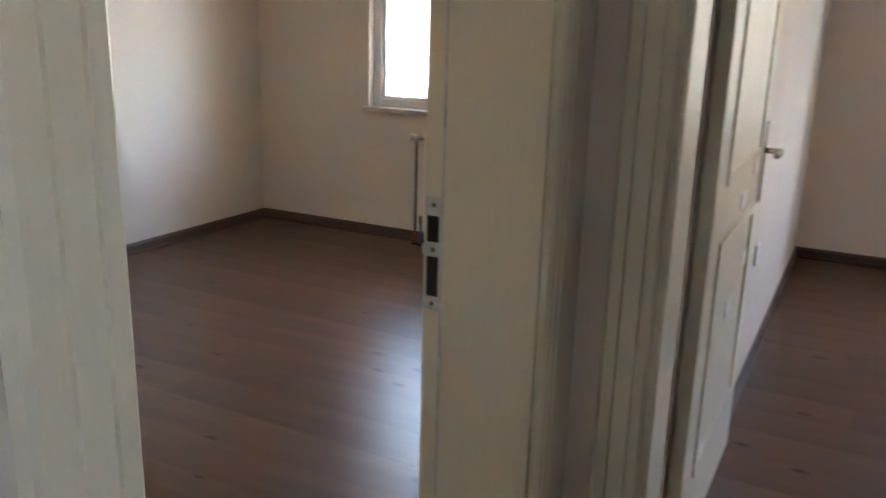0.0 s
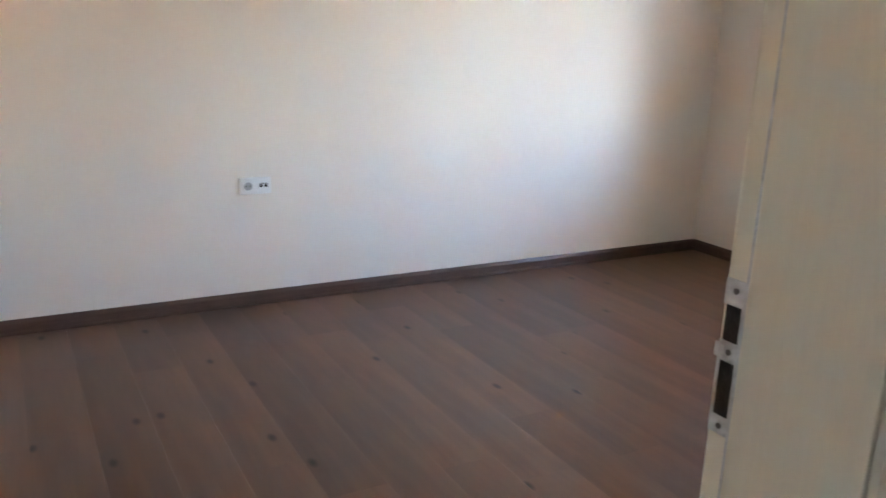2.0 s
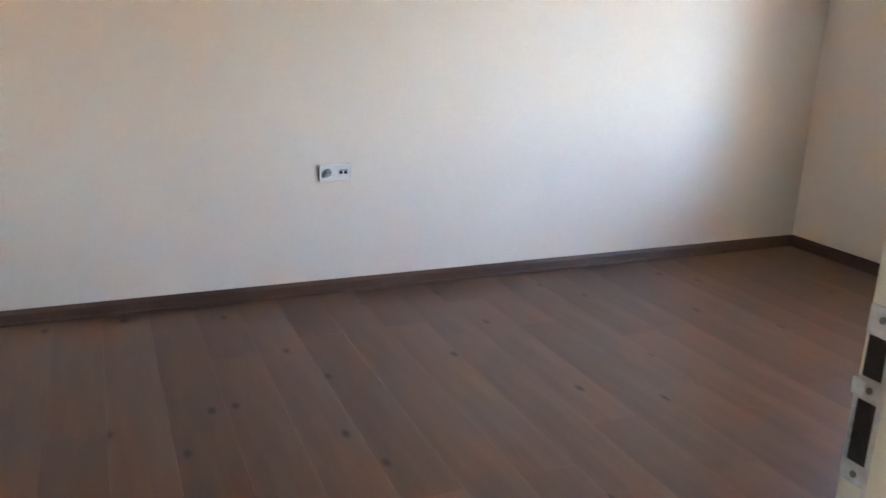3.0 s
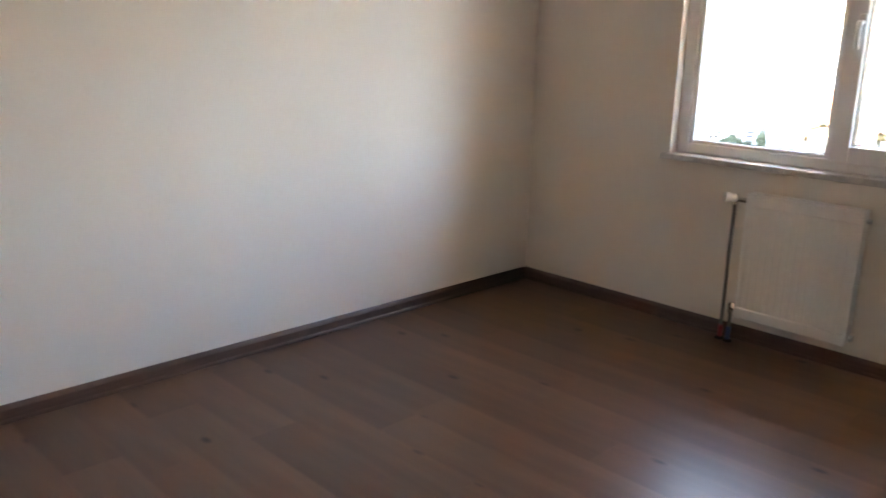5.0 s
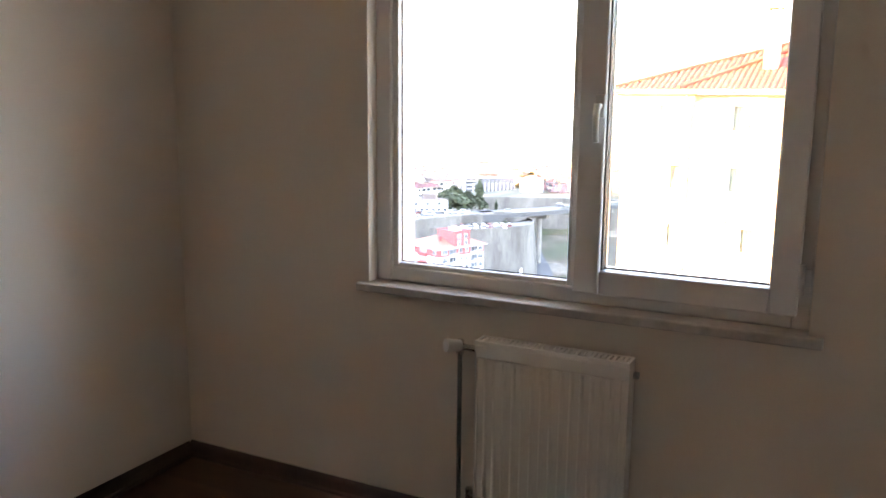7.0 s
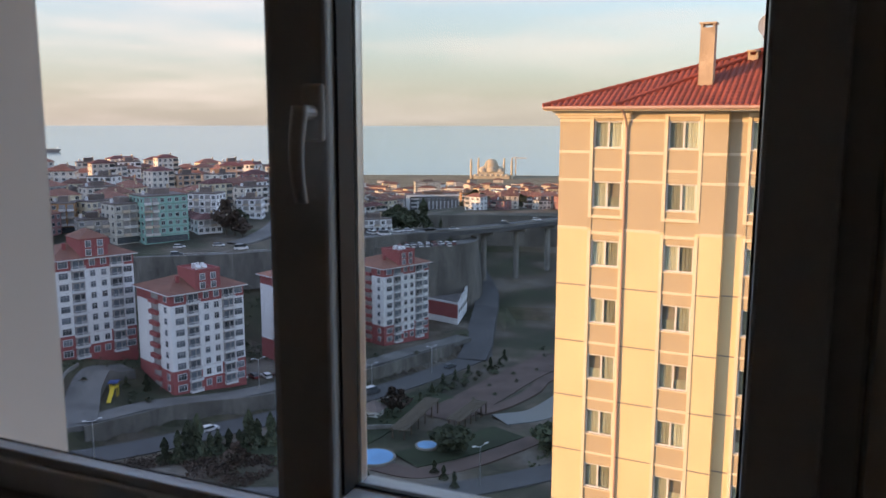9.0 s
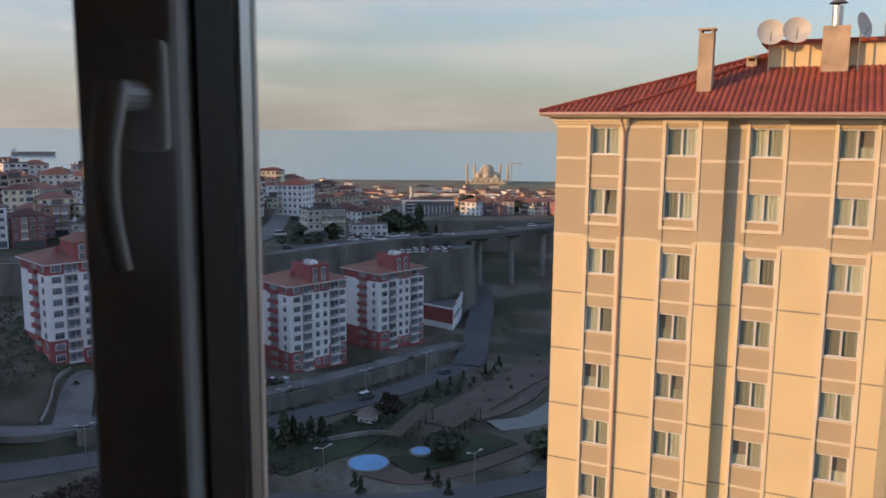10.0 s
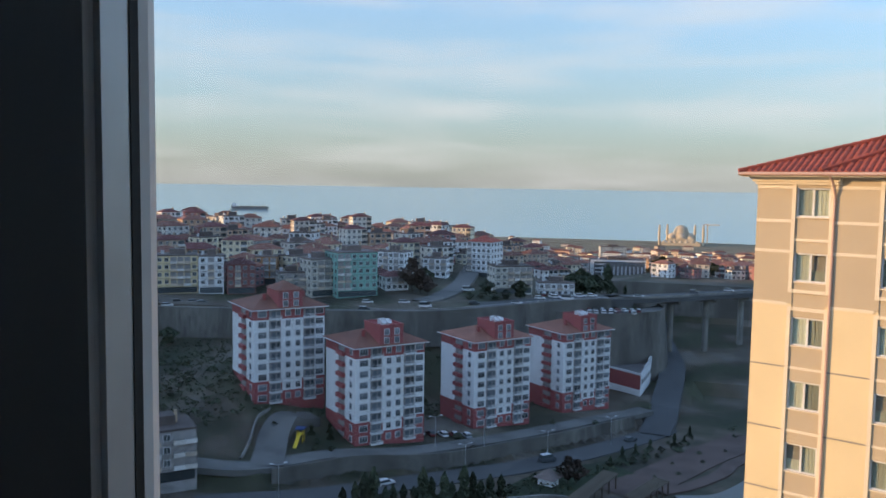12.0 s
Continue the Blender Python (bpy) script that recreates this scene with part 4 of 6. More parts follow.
def build_pergola(length):
    """A long pergola: two rows of posts, beams and cross slats."""
    pe = thing("pergola", "long grey-brown timber pergola in the park", "pergola", "pergolas in the park")
    for x in (-1.5, 1.5):
        part("beam", boxes((x - 0.12, 0, 2.7, x + 0.12, length, 3.0)), M_BARK, pe)
        for k in range(6):
            y = 0.6 + (length - 1.2) * k / 5
            part("post", boxes((x - 0.14, y - 0.14, -0.8, x + 0.14, y + 0.14, 2.7)), M_BARK, pe)
    slat = mesh_of(boxes((-2.1, -0.17, 3.0, 2.1, 0.17, 3.22)), "slat", M_TIMBER)
    for k in range(int(length / 0.75)):
        piece("slat", slat, pe, (0, 0.4 + k * 0.75, 0))
    return pe


build_pergola(24).matrix_basis = pose(-79.6, 164, ground_z(-79.6, 172), 0, 0, 3)
build_pergola(17).matrix_basis = pose(-70.6, 177, ground_z(-70.6, 184), 0, 0, -4)
single("park_wall", wall_along([(-104, 152), (-95, 158), (-88, 168), (-80, 172)], lambda x, y: ground_z(x, y) + 1.3, 3, 0.5), M_CONC, "low dark park wall", "wall", "structure")
kz = ground_z(-93.5, 178)
k = thing("park_kiosk", "small white kiosk with a dark hipped roof", "kiosk")
part("wall", boxes((-95.5, 176.5, kz - 0.5, -91.5, 180, kz + 2.2)), M_BWHITE, k)
bm = bmesh.new()
b = [bm.verts.new((x, y, kz + 2.2)) for x, y in ((-96.5, 175.5), (-90.5, 175.5), (-90.5, 181), (-96.5, 181))]
t = bm.verts.new((-93.5, 178.2, kz + 4.4))
for i in range(4):
    bm.faces.new((b[i], b[(i + 1) % 4], t))
bm.faces.new(b[::-1])
part("roof", bm, M_ROOFFELT, k)


# ---- the neighbouring tower in the evening sun ----
TOWER = pose(-8.4, 39.0, 0, 0, 0, -3.5)
tw = thing("apartment_tower", "tall cream and taupe apartment tower with a red tiled roof", "apartment building", m=TOWER)
STOREY, WTOP, WW, WH = 2.92, 0.87, 1.42, 1.30
COLS = [(2.43, 0.0), (6.00, 0.0), (9.62, 0.55), (13.22, 0.55)]
SPLIT, TOP, FOOT = -3.72, 1.98, -44.0
NW = 12


def pier(x0, x1, y):
    part("wall_panel", boxes((x0, y, SPLIT, x1, y + 0.3, TOP)), M_TAUPE, tw, "taupe rendered upper wall")
    part("wall_panel", boxes((x0, y, FOOT, x1, y + 0.3, SPLIT)), M_CREAM, tw, "cream rendered lower wall")


edges = [0.0]
for c, y in COLS:
    edges += [c - WW / 2, c + WW / 2]
pier(0.0, COLS[0][0] - WW / 2, 0.0)
pier(COLS[0][0] + WW / 2, COLS[1][0] - WW / 2, 0.0)
pier(COLS[1][0] + WW / 2, 7.97, 0.0)
part("wall_panel", boxes((7.67, 0.3, FOOT, 7.97, 0.85, TOP)), M_CREAM, tw)
pier(7.97, COLS[2][0] - WW / 2, 0.55)
pier(COLS[2][0] + WW / 2, COLS[3][0] - WW / 2, 0.55)
pier(COLS[3][0] + WW / 2, 15.0, 0.55)
# a bay that juts out, then the wall steps back
bm = bmesh.new()
profile(bm, [(15.0, 0.55), (15.0, 0.85), (22.0, 3.0), (22.0, 1.25), (16.1, 1.25), (15.45, 0.75)], "z", FOOT, TOP)
part("wall_panel", bm, M_CREAM, tw)
part("side_wall", boxes((0.0, 0.3, FOOT, 0.3, 14, TOP)), M_CREAM, tw)
part("back_wall", boxes((0.3, 13.7, FOOT, 22, 14, TOP)), M_CREAM, tw)
# backdrop behind the windows; its grey stands for the rooms' shade
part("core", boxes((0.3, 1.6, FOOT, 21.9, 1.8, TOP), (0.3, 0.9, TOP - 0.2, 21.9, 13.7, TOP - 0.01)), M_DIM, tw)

sp_t = mesh_of(boxes((-WW / 2, 0.05, -(STOREY - WH) / 2, WW / 2, 0.3, (STOREY - WH) / 2)), "spandrel", M_TAUPE)
frame_me = mesh_of(boxes((-0.71, 0.10, -0.65, -0.64, 0.17, 0.65), (0.64, 0.10, -0.65, 0.71, 0.17, 0.65), (-0.64, 0.10, 0.58, 0.64, 0.17, 0.65), (-0.64, 0.10, -0.65, 0.64, 0.17, -0.58), (-0.045, 0.10, -0.58, 0.045, 0.17, 0.58)), "window_frame", M_FRAMEW)
sill_me = mesh_of(boxes((-0.74, -0.03, -0.70, 0.74, 0.2, -0.652)), "window_sill", M_BANDC)
pane_me = mesh_of(boxes((-0.30, 0.13, -0.58, 0.30, 0.136, 0.58)), "pane", M_GLASS)
# a curtain in soft folds
bm = bmesh.new()
prev = None
for i in range(25):
    x = -0.31 + 0.62 * i / 24
    y = 0.24 + 0.022 * math.sin(i * 1.9) + 0.012 * math.sin(i * 0.7)
    row = (bm.verts.new((x, y, -0.6)), bm.verts.new((x, y, 0.6)))
    if prev:
        bm.faces.new((prev[0], row[0], row[1], prev[1]))
    prev = row
curtain_me = mesh_of(bm, "curtain", M_CURTAIN, True)
half_me = mesh_of(boxes((-0.31, 0.24, -0.6, 0.31, 0.25, -0.12)), "half_curtain", M_CURTAIN)
# added panel close behind the glass, coloured as a dim room
shade_panel_me = mesh_of(boxes((-0.33, 0.30, -0.64, 0.33, 0.31, 0.64)), "blind", M_DIM)
jamb_me = mesh_of(boxes((-0.13, -0.06, -STOREY / 2, 0.0, 0.05, STOREY / 2)), "moulding", M_BANDC)
rnd = random.Random(5)
for ci, (c, y) in enumerate(COLS):
    for k in range(NW):
        z = WTOP - k * STOREY
        w = piece("window", frame_me, tw, (c, y, z))
        piece("window_sill", sill_me, w)
        for dx in (-0.345, 0.345):
            p = piece("pane", pane_me, w, (dx, 0, 0))
            p.visible_shadow = False
            r = rnd.random()
            if r < 0.94:
                piece("curtain", curtain_me, w, (dx, 0.0, 0))
            else:
                piece("curtain", half_me, w, (dx, 0.0, 0))
                piece("blind", shade_panel_me, w, (dx, 0.0, 0))
        piece("spandrel", sp_t, tw, (c, y, z - STOREY / 2))
    top = WTOP + STOREY / 2
    part("lintel_panel", boxes((c - WW / 2, y + 0.02, WTOP + WH / 2, c + WW / 2, y + 0.3, TOP)), M_TAUPE, tw)
    # raised surrounds down both sides of each row of windows
    for (za, zb) in ((-3.05, WTOP + 0.86), (FOOT, -4.02)):
        for x in (c - WW / 2 - 0.17, c + WW / 2 + 0.01):
            part("moulding", boxes((x, y - 0.05, za, x + 0.16, y - 0.001, zb)), M_BANDC, tw)
        part("moulding", boxes((c - WW / 2 - 0.17, y - 0.05, zb, c + WW / 2 + 0.17, y - 0.001, zb + 0.16)), M_BANDC, tw)
    part("moulding", boxes((c - WW / 2 - 0.17, y - 0.05, -3.2, c + WW / 2 + 0.17, y - 0.001, -3.05)), M_BANDC, tw)
# string courses: pale above, grey joints below
gaps = [(0.0, 1.53, 0.0), (3.34, 5.10, 0.0), (6.90, 7.97, 0.0), (7.97, 8.73, 0.55), (10.52, 12.32, 0.55), (14.12, 15.0, 0.55)]
for (a, b, y) in gaps:
    for z in (0.02, -1.35, SPLIT - 0.02, 1.55):
        part("string_course", boxes((a, y - 0.045, z - 0.07, b, y - 0.001, z + 0.07)), M_BANDC, tw)
    for k in range(2, NW):
        z = WTOP - k * STOREY - STOREY / 2 - 0.21
        part("joint", boxes((a, y - 0.02, z - 0.035, b, y - 0.001, z + 0.035)), M_LINE, tw)
for (c, y) in COLS:
    for k in range(NW - 1):
        z = WTOP - k * STOREY - STOREY / 2
        if k != 1:
            part("string_course", boxes((c - WW / 2, y + 0.0, z - 0.28, c + WW / 2, y + 0.049, z - 0.16)), M_BANDC, tw)
for z, o in ((1.72, 0.10), (1.84, 0.2), (1.96, 0.3)):
    part("cornice", boxes((-o, -o, z - 0.05, 3.6, -0.002, z + 0.06)), M_BANDC, tw)
part("soffit", boxes((-0.6, -0.7, TOP + 0.03, 22.3, 1.8, TOP + 0.10)), M_BANDC, tw)
part("gutter", tube(bmesh.new(), (-0.65, -0.78, 2.14), (22.4, -0.78, 2.14), 0.085, n=10), M_GUTTER, tw, "pinkish half-round gutter")
bm = tube(bmesh.new(), (3.35, -0.10, FOOT), (3.35, -0.10, 1.25), 0.055, n=10)
sweep(bm, [(3.35, -0.10, 1.25), (3.30, -0.35, 1.75), (3.25, -0.72, 2.08)], 0.055)
part("downpipe", bm, M_GUTTER, tw)
# hipped roof
E0, E1, EF, EB, RZ, EZ = -0.65, 22.5, -0.78, 14.6, 5.6, 2.18
RXA, RXB, RY = 10.6, 13.6, 7.0
bm = bmesh.new()
a, b, c, d = (bm.verts.new(p) for p in ((E0, EF, EZ), (E1, EF, EZ), (E1, EB, EZ), (E0, EB, EZ)))
e, f = bm.verts.new((RXA, RY, RZ)), bm.verts.new((RXB, RY, RZ))
for fc in ((a, b, f, e), (b, c, f), (c, d, e, f), (d, a, e), (d, c, b, a)):
    bm.faces.new(fc)
roof = part("roof", bm, M_TILE, tw, "red clay tiled hipped roof")
# curved tiles on the slope towards the valley side
slope = (RZ - EZ) / (RY - EF)
verts, faces = [], []
rows, cw = 21, 0.27
rl = (RY - EF) / rows
for r in range(rows):
    y0, y1 = EF + r * rl - 0.03, EF + (r + 1) * rl + 0.02
    left = E0 + (RXA - E0) * (r + 0.5) / rows
    right = E1 - (E1 - RXB) * (r + 0.5) / rows
    x = math.ceil(left / cw) * cw
    while x + cw < min(right, 17):
        base = len(verts)
        for yy, lift in ((y0, 0.055), (y1, 0.03)):
            for q in range(6):
                t = q / 5
                zz = EZ + slope * (yy - EF) + lift + 0.065 * math.sin(math.pi * t)
                verts.append((x + cw * 0.94 * t, yy, zz))
        for q in range(5):
            faces.append((base + q, base + q + 1, base + 7 + q, base + 6 + q))
        faces.append(tuple(base + q for q in range(6)))
        x += cw
me = bpy.data.meshes.new("roof_tiles")
me.from_pydata(verts, [], faces)
me.materials.append(M_TILE)
rt = new("roof_tiles", me)
rt.parent = roof
tagged(rt, kind="stuff")
for (p, q) in (((E0, EF, EZ + 0.08), (RXA, RY, RZ + 0.08)), ((2.9, EF, EZ + 0.10), (RXA - 0.4, RY - 0.4, RZ)), ((RXA, RY, RZ + 0.08), (RXB, RY, RZ + 0.08)), ((E1, EF, EZ + 0.08), (RXB, RY, RZ + 0.08))):
    p, q = Vector(p), Vector(q)
    n = int((q - p).length / 0.42)
    bm = bmesh.new()
    for i in range(n):
        s, t = p.lerp(q, i / n), p.lerp(q, (i + 1.08) / n)
        tube(bm, s, t, 0.125, 0.10, n=7)
    part("ridge_tiles", bm, M_TILE, roof)
# chimneys, stair head, dishes
def chimney(x, y, w, z0, z1, cap):
    c = part("chimney", boxes((x - w / 2, y - w / 2, z0, x + w / 2, y + w / 2, z1), (x - w / 2 - 0.06, y - w / 2 - 0.06, z1 + 0.16, x + w / 2 + 0.06, y + w / 2 + 0.06, z1 + 0.24)), M_CHIM, tw, "weathered rendered chimney")
    for dx in (-w / 2 + 0.06, w / 2 - 0.06):
        part("cap_post", boxes((x + dx - 0.05, y - w / 2, z1, x + dx + 0.05, y + w / 2, z1 + 0.16)), M_CHIM, c)


chimney(6.62, 1.7, 0.66, 2.8, 5.85, True)
chimney(8.35, 4.6, 0.5, 3.6, 4.75, True)
part("stair_head", boxes((9.15, 4.2, 3.8, 14.9, 8.5, 5.5)), M_CREAM, tw, "rendered stair head on the roof")
part("stair_head_roof", boxes((8.8, 3.9, 5.5, 15.2, 8.8, 5.68)), M_TILE, tw)
part("flue_block", boxes((11.45, 3.5, 4.0, 12.6, 4.2, 6.2)), M_CHIM, tw)
part("flue_block", boxes((14.0, 4.4, 5.6, 14.9, 5.2, 6.7)), M_CHIM, tw)
fl = part("flue", tube(bmesh.new(), (12.0, 3.85, 6.2), (12.0, 3.85, 7.1), 0.24, n=14), M_STEEL, tw)
part("flue_cowl", tube(bmesh.new(), (12.0, 3.85, 7.22), (12.0, 3.85, 7.5), 0.42, 0.05, n=14), M_PIPE, fl)
part("flue_post", tube(bmesh.new(), (12.0, 3.85, 7.05), (12.0, 3.85, 7.3), 0.05, n=8), M_PIPE, fl)
for (x, y, z, r, turn) in ((9.2, 3.4, 5.95, 0.62, 10), (10.32, 3.4, 6.0, 0.62, 10), (13.0, 3.4, 6.1, 0.6, 62)):
    m = pose(x, y, z, 90 - 15, 0, turn)
    bm = bmesh.new()
    rings = []
    for k in range(5):
        rr = r * k / 4
        rings.append([bm.verts.new(m @ Vector((rr * math.cos(2 * math.pi * i / 24), rr * math.sin(2 * math.pi * i / 24), 0.28 * (rr / r) ** 2 * r))) for i in range(24)] if k else [bm.verts.new(m @ Vector((0, 0, 0)))])
    for i in range(24):
        bm.faces.new((rings[0][0], rings[1][i], rings[1][(i + 1) % 24]))
        for k in range(1, 4):
            bm.faces.new((rings[k][i], rings[k + 1][i], rings[k + 1][(i + 1) % 24], rings[k][(i + 1) % 24]))
    dish = part("satellite_dish", bm, M_DISH, tw, "pale satellite dish on the roof", True)
    part("dish_arm", sweep(bmesh.new(), [(x, y, z - r), tuple(m @ Vector((0, -0.1, 0.5)))], 0.02, 6), M_PIPE, dish)
    part("dish_mast", tube(bmesh.new(), (x, y + 0.15, 3.9), (x, y + 0.15, z), 0.04, n=8), M_PIPE, dish)


# ---- four red and white apartment blocks ----
def build_block(name, label, hip_top):
    """A block of nine storeys. Its corner is the origin; x and y run along the two faces that look over the valley."""
    bl = thing(name, label, "apartment building", "red and white apartment blocks")
    U, V, S, N = 21.0, 19.0, 2.95, 9
    H = S * N
    part("wall", boxes((0, 0, 6.4, U, V, H - S)), M_BWHITE, bl, "white rendered middle storeys")
    part("base_wall", boxes((-0.05, -0.05, -6, U + 0.05, V + 0.05, 6.4)), M_BRED, bl, "red rendered lower storeys")
    part("top_wall", boxes((-0.05, -0.05, H - S, U + 0.05, V + 0.05, H)), M_BRED, bl, "red rendered top storey")
    part("string_course", boxes((-0.12, -0.12, 6.35, U + 0.12, V + 0.12, 6.5)), M_FRAMEW, bl)
    part("white_strip", boxes((8.2, -0.14, 3.2, 14.0, -0.06, 6.3)), M_BWHITE, bl)
    ph = part("penthouse", boxes((7.2, 0.0, H, 14.3, 9.5, H + 5.0)), M_BRED, bl, "red rendered stair tower above the roof")
    bm = bmesh.new()
    o = 1.0
    a, b, c, d = (bm.verts.new(p) for p in ((-o, -o, H), (U + o, -o, H), (U + o, V + o, H), (-o, V + o, H)))
    e, f = bm.verts.new((6.5, V / 2, H + 3.2)), bm.verts.new((U - 6.5, V / 2, H + 3.2))
    for fc in ((a, b, f, e), (b, c, f), (c, d, e, f), (d, a, e), (d, c, b, a)):
        bm.faces.new(fc)
    part("roof", bm, M_TILEO, bl, "brownish red tiled roof")
    part("fascia", boxes((-o, -o - 0.05, H - 0.22, U + o, -o + 0.1, H + 0.02), (-o - 0.05, -o, H - 0.22, -o + 0.1, V + o, H + 0.02)), M_FRAMEW, bl)
    if hip_top:
        bm = bmesh.new()
        q = [bm.verts.new(p) for p in ((6.8, -0.4, H + 5.0), (14.7, -0.4, H + 5.0), (14.7, 9.9, H + 5.0), (6.8, 9.9, H + 5.0))]
        t = [bm.verts.new((10.75, 3.5, H + 7.2)), bm.verts.new((10.75, 6, H + 7.2))]
        for fc in ((q[0], q[1], t[0]), (q[1], q[2], t[1], t[0]), (q[2], q[3], t[1]), (q[3], q[0], t[0], t[1]), (q[3], q[2], q[1], q[0])):
            bm.faces.new(fc)
        part("penthouse_roof", bm, M_TILEO, ph)
    else:
        part("flat_roof", boxes((7.6, 0.4, H + 4.5, 13.9, 9.1, H + 4.6)), M_DARK, ph)
        part("parapet", boxes((7.1, -0.1, H + 5.0, 14.4, 0.3, H + 5.5), (7.1, 9.2, H + 5.0, 14.4, 9.6, H + 5.5), (7.1, 0.3, H + 5.0, 7.5, 9.2, H + 5.5), (14.0, 0.3, H + 5.0, 14.4, 9.2, H + 5.5)), M_BRED, ph)
        for (x, y) in ((9.5, 3), (11, 3.4), (12, 5), (9.8, 5.6), (11.2, 6.2)):
            bm = tube(bmesh.new(), (x, y, H + 5.0), (x, y, H + 6.3), 0.55, n=12)
            part("water_tank", bm, M_FRAMEW, ph)
        bm = bmesh.new()
        tube(bm, (9.2, 2.0, H + 5.9), (9.2, 1.85, H + 6.1), 0.8, 0.75, n=14)
        tube(bm, (10.9, 2.0, H + 5.9), (10.9, 1.85, H + 6.1), 0.8, 0.75, n=14)
        part("satellite_dish", bm, M_FRAMEW, ph)
    for x, y in ((4.5, 5), (16.8, 6.5)):
        part("chimney", boxes((x, y, H + 0.8, x + 0.8, y + 0.8, H + 3.6)), M_BRED, bl)
    # windows: a white frame with dark lights
    def win(w, h, lights):
        fr = bmesh.new()
        box(fr, -w / 2 - 0.12, -0.12, -h / 2 - 0.12, w / 2 + 0.12, -0.002, h / 2 + 0.12)
        gl = bmesh.new()
        lw = w / lights
        for i in range(lights):
            box(gl, -w / 2 + i * lw + 0.05, -0.16, -h / 2 + 0.03, -w / 2 + (i + 1) * lw - 0.05, -0.122, h * 0.18)
            box(gl, -w / 2 + i * lw + 0.05, -0.16, h * 0.24, -w / 2 + (i + 1) * lw - 0.05, -0.122, h / 2 - 0.03)
        return mesh_of(fr, "window", M_FRAMEW), mesh_of(gl, "pane", M_LIGHTPANE)
    wide, narrow = win(2.3, 1.6, 3), win(1.35, 1.55, 2)
    slab = mesh_of(boxes((-1.75, -1.15, -0.16, 1.75, 0.0, 0.0), (-1.75, -1.15, 0.0, 1.75, -1.03, 0.42), (-1.75, -1.03, 0.0, -1.63, 0, 0.42), (1.63, -1.03, 0, 1.75, 0, 0.42)), "balcony", M_FRAMEW)
    rail = mesh_of(boxes((-1.75, -1.13, 0.95, 1.75, -1.06, 1.02), (-1.75, -1.13, 0.68, 1.75, -1.08, 0.73), (-1.75, -1.13, 0.42, -1.68, -1.06, 0.95), (1.68, -1.13, 0.42, 1.75, -1.06, 0.95), (-0.04, -1.13, 0.42, 0.04, -1.06, 0.95)), "railing", M_FRAMEW)
    # flat sheets on the wall; their grey stands for shade inside the balconies
    shade_sheet = mesh_of(boxes((-1.7, -0.07, 0.02, 1.7, -0.052, 2.55)), "recess", M_RECESS)
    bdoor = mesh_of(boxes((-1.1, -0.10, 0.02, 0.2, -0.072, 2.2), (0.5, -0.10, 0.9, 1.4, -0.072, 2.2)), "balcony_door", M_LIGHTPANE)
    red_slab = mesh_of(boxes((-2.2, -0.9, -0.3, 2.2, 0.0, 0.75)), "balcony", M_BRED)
    red_shade_sheet = mesh_of(boxes((-2.0, -0.07, 0.76, 2.0, -0.052, 2.5)), "recess", M_RECESS)
    left_turn = pose(0, 0, 0, 0, 0, -90)
    for k in range(N):
        z = k * S
        for x, (fm, gm) in ((2.4, wide), (9.9, narrow), (12.8, narrow), (19.3, wide)):
            w = piece("window", fm, bl, (x, -0.06, z + 1.65))
            piece("pane", gm, w)
        for x in (6.1, 16.2):
            b = piece("balcony", slab, bl, (x, -0.06, z + 0.1))
            piece("railing", rail, b)
            piece("recess", shade_sheet, b)
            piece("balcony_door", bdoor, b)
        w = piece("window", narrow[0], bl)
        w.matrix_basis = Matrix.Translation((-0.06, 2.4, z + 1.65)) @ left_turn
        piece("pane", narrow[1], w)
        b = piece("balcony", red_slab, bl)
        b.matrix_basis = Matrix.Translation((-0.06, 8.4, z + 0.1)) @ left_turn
        piece("recess", red_shade_sheet, b)
    for k in (0, 1):
        for x in (9.2, 12.3):
            w = piece("window", narrow[0], bl, (x, -0.02, H + 1.3 + 2.3 * k))
            piece("pane", narrow[1], w)
    return bl


BT = 67.7
flat_block = build_block("apartment_block", "red and white apartment block with a flat stair tower and dishes", False)
hip_block = build_block("apartment_block", "red and white apartment block with a hipped stair tower", True)
hip_block.matrix_basis = pose(-169.7, 148.4, -60.6, 0, 0, BT)
flat_block.matrix_basis = pose(-140.1, 157.2, -68.6, 0, 0, BT)
copy_thing(flat_block, pose(-130.9, 199.8, -72.2, 0, 0, BT))
copy_thing(flat_block, pose(-122.9, 241.5, -74.6, 0, 0, BT))


# ---- the town ----
tw_rnd = random.Random(11)
pane_small = mesh_of(boxes((-0.68, -0.075, -0.68, -0.05, -0.032, 0.68), (0.05, -0.075, -0.68, 0.68, -0.032, 0.68)), "pane", M_PANE)
pane_frame = mesh_of(boxes((-0.8, -0.03, -0.8, 0.8, 0.0, 0.8)), "window", M_FRAMEW)
balcony_me = mesh_of(boxes((-1.25, -1.15, -0.12, 1.25, 0, 0.05), (-1.25, -1.15, 0.05, 1.25, -1.05, 0.85), (-1.25, -1.05, 0.05, -1.15, 0, 0.85), (1.15, -1.05, 0.05, 1.25, 0, 0.85)), "balcony", M_BALC)
# no real recess: a grey sheet carries the balcony's shade in its colour
recess_shade_me = mesh_of(boxes((-1.15, -0.06, 0.06, 1.15, -0.01, 2.5)), "recess", M_RECESS)
ROOFS = [M_TILEO, M_TILED, M_TILED, M_TILEO]


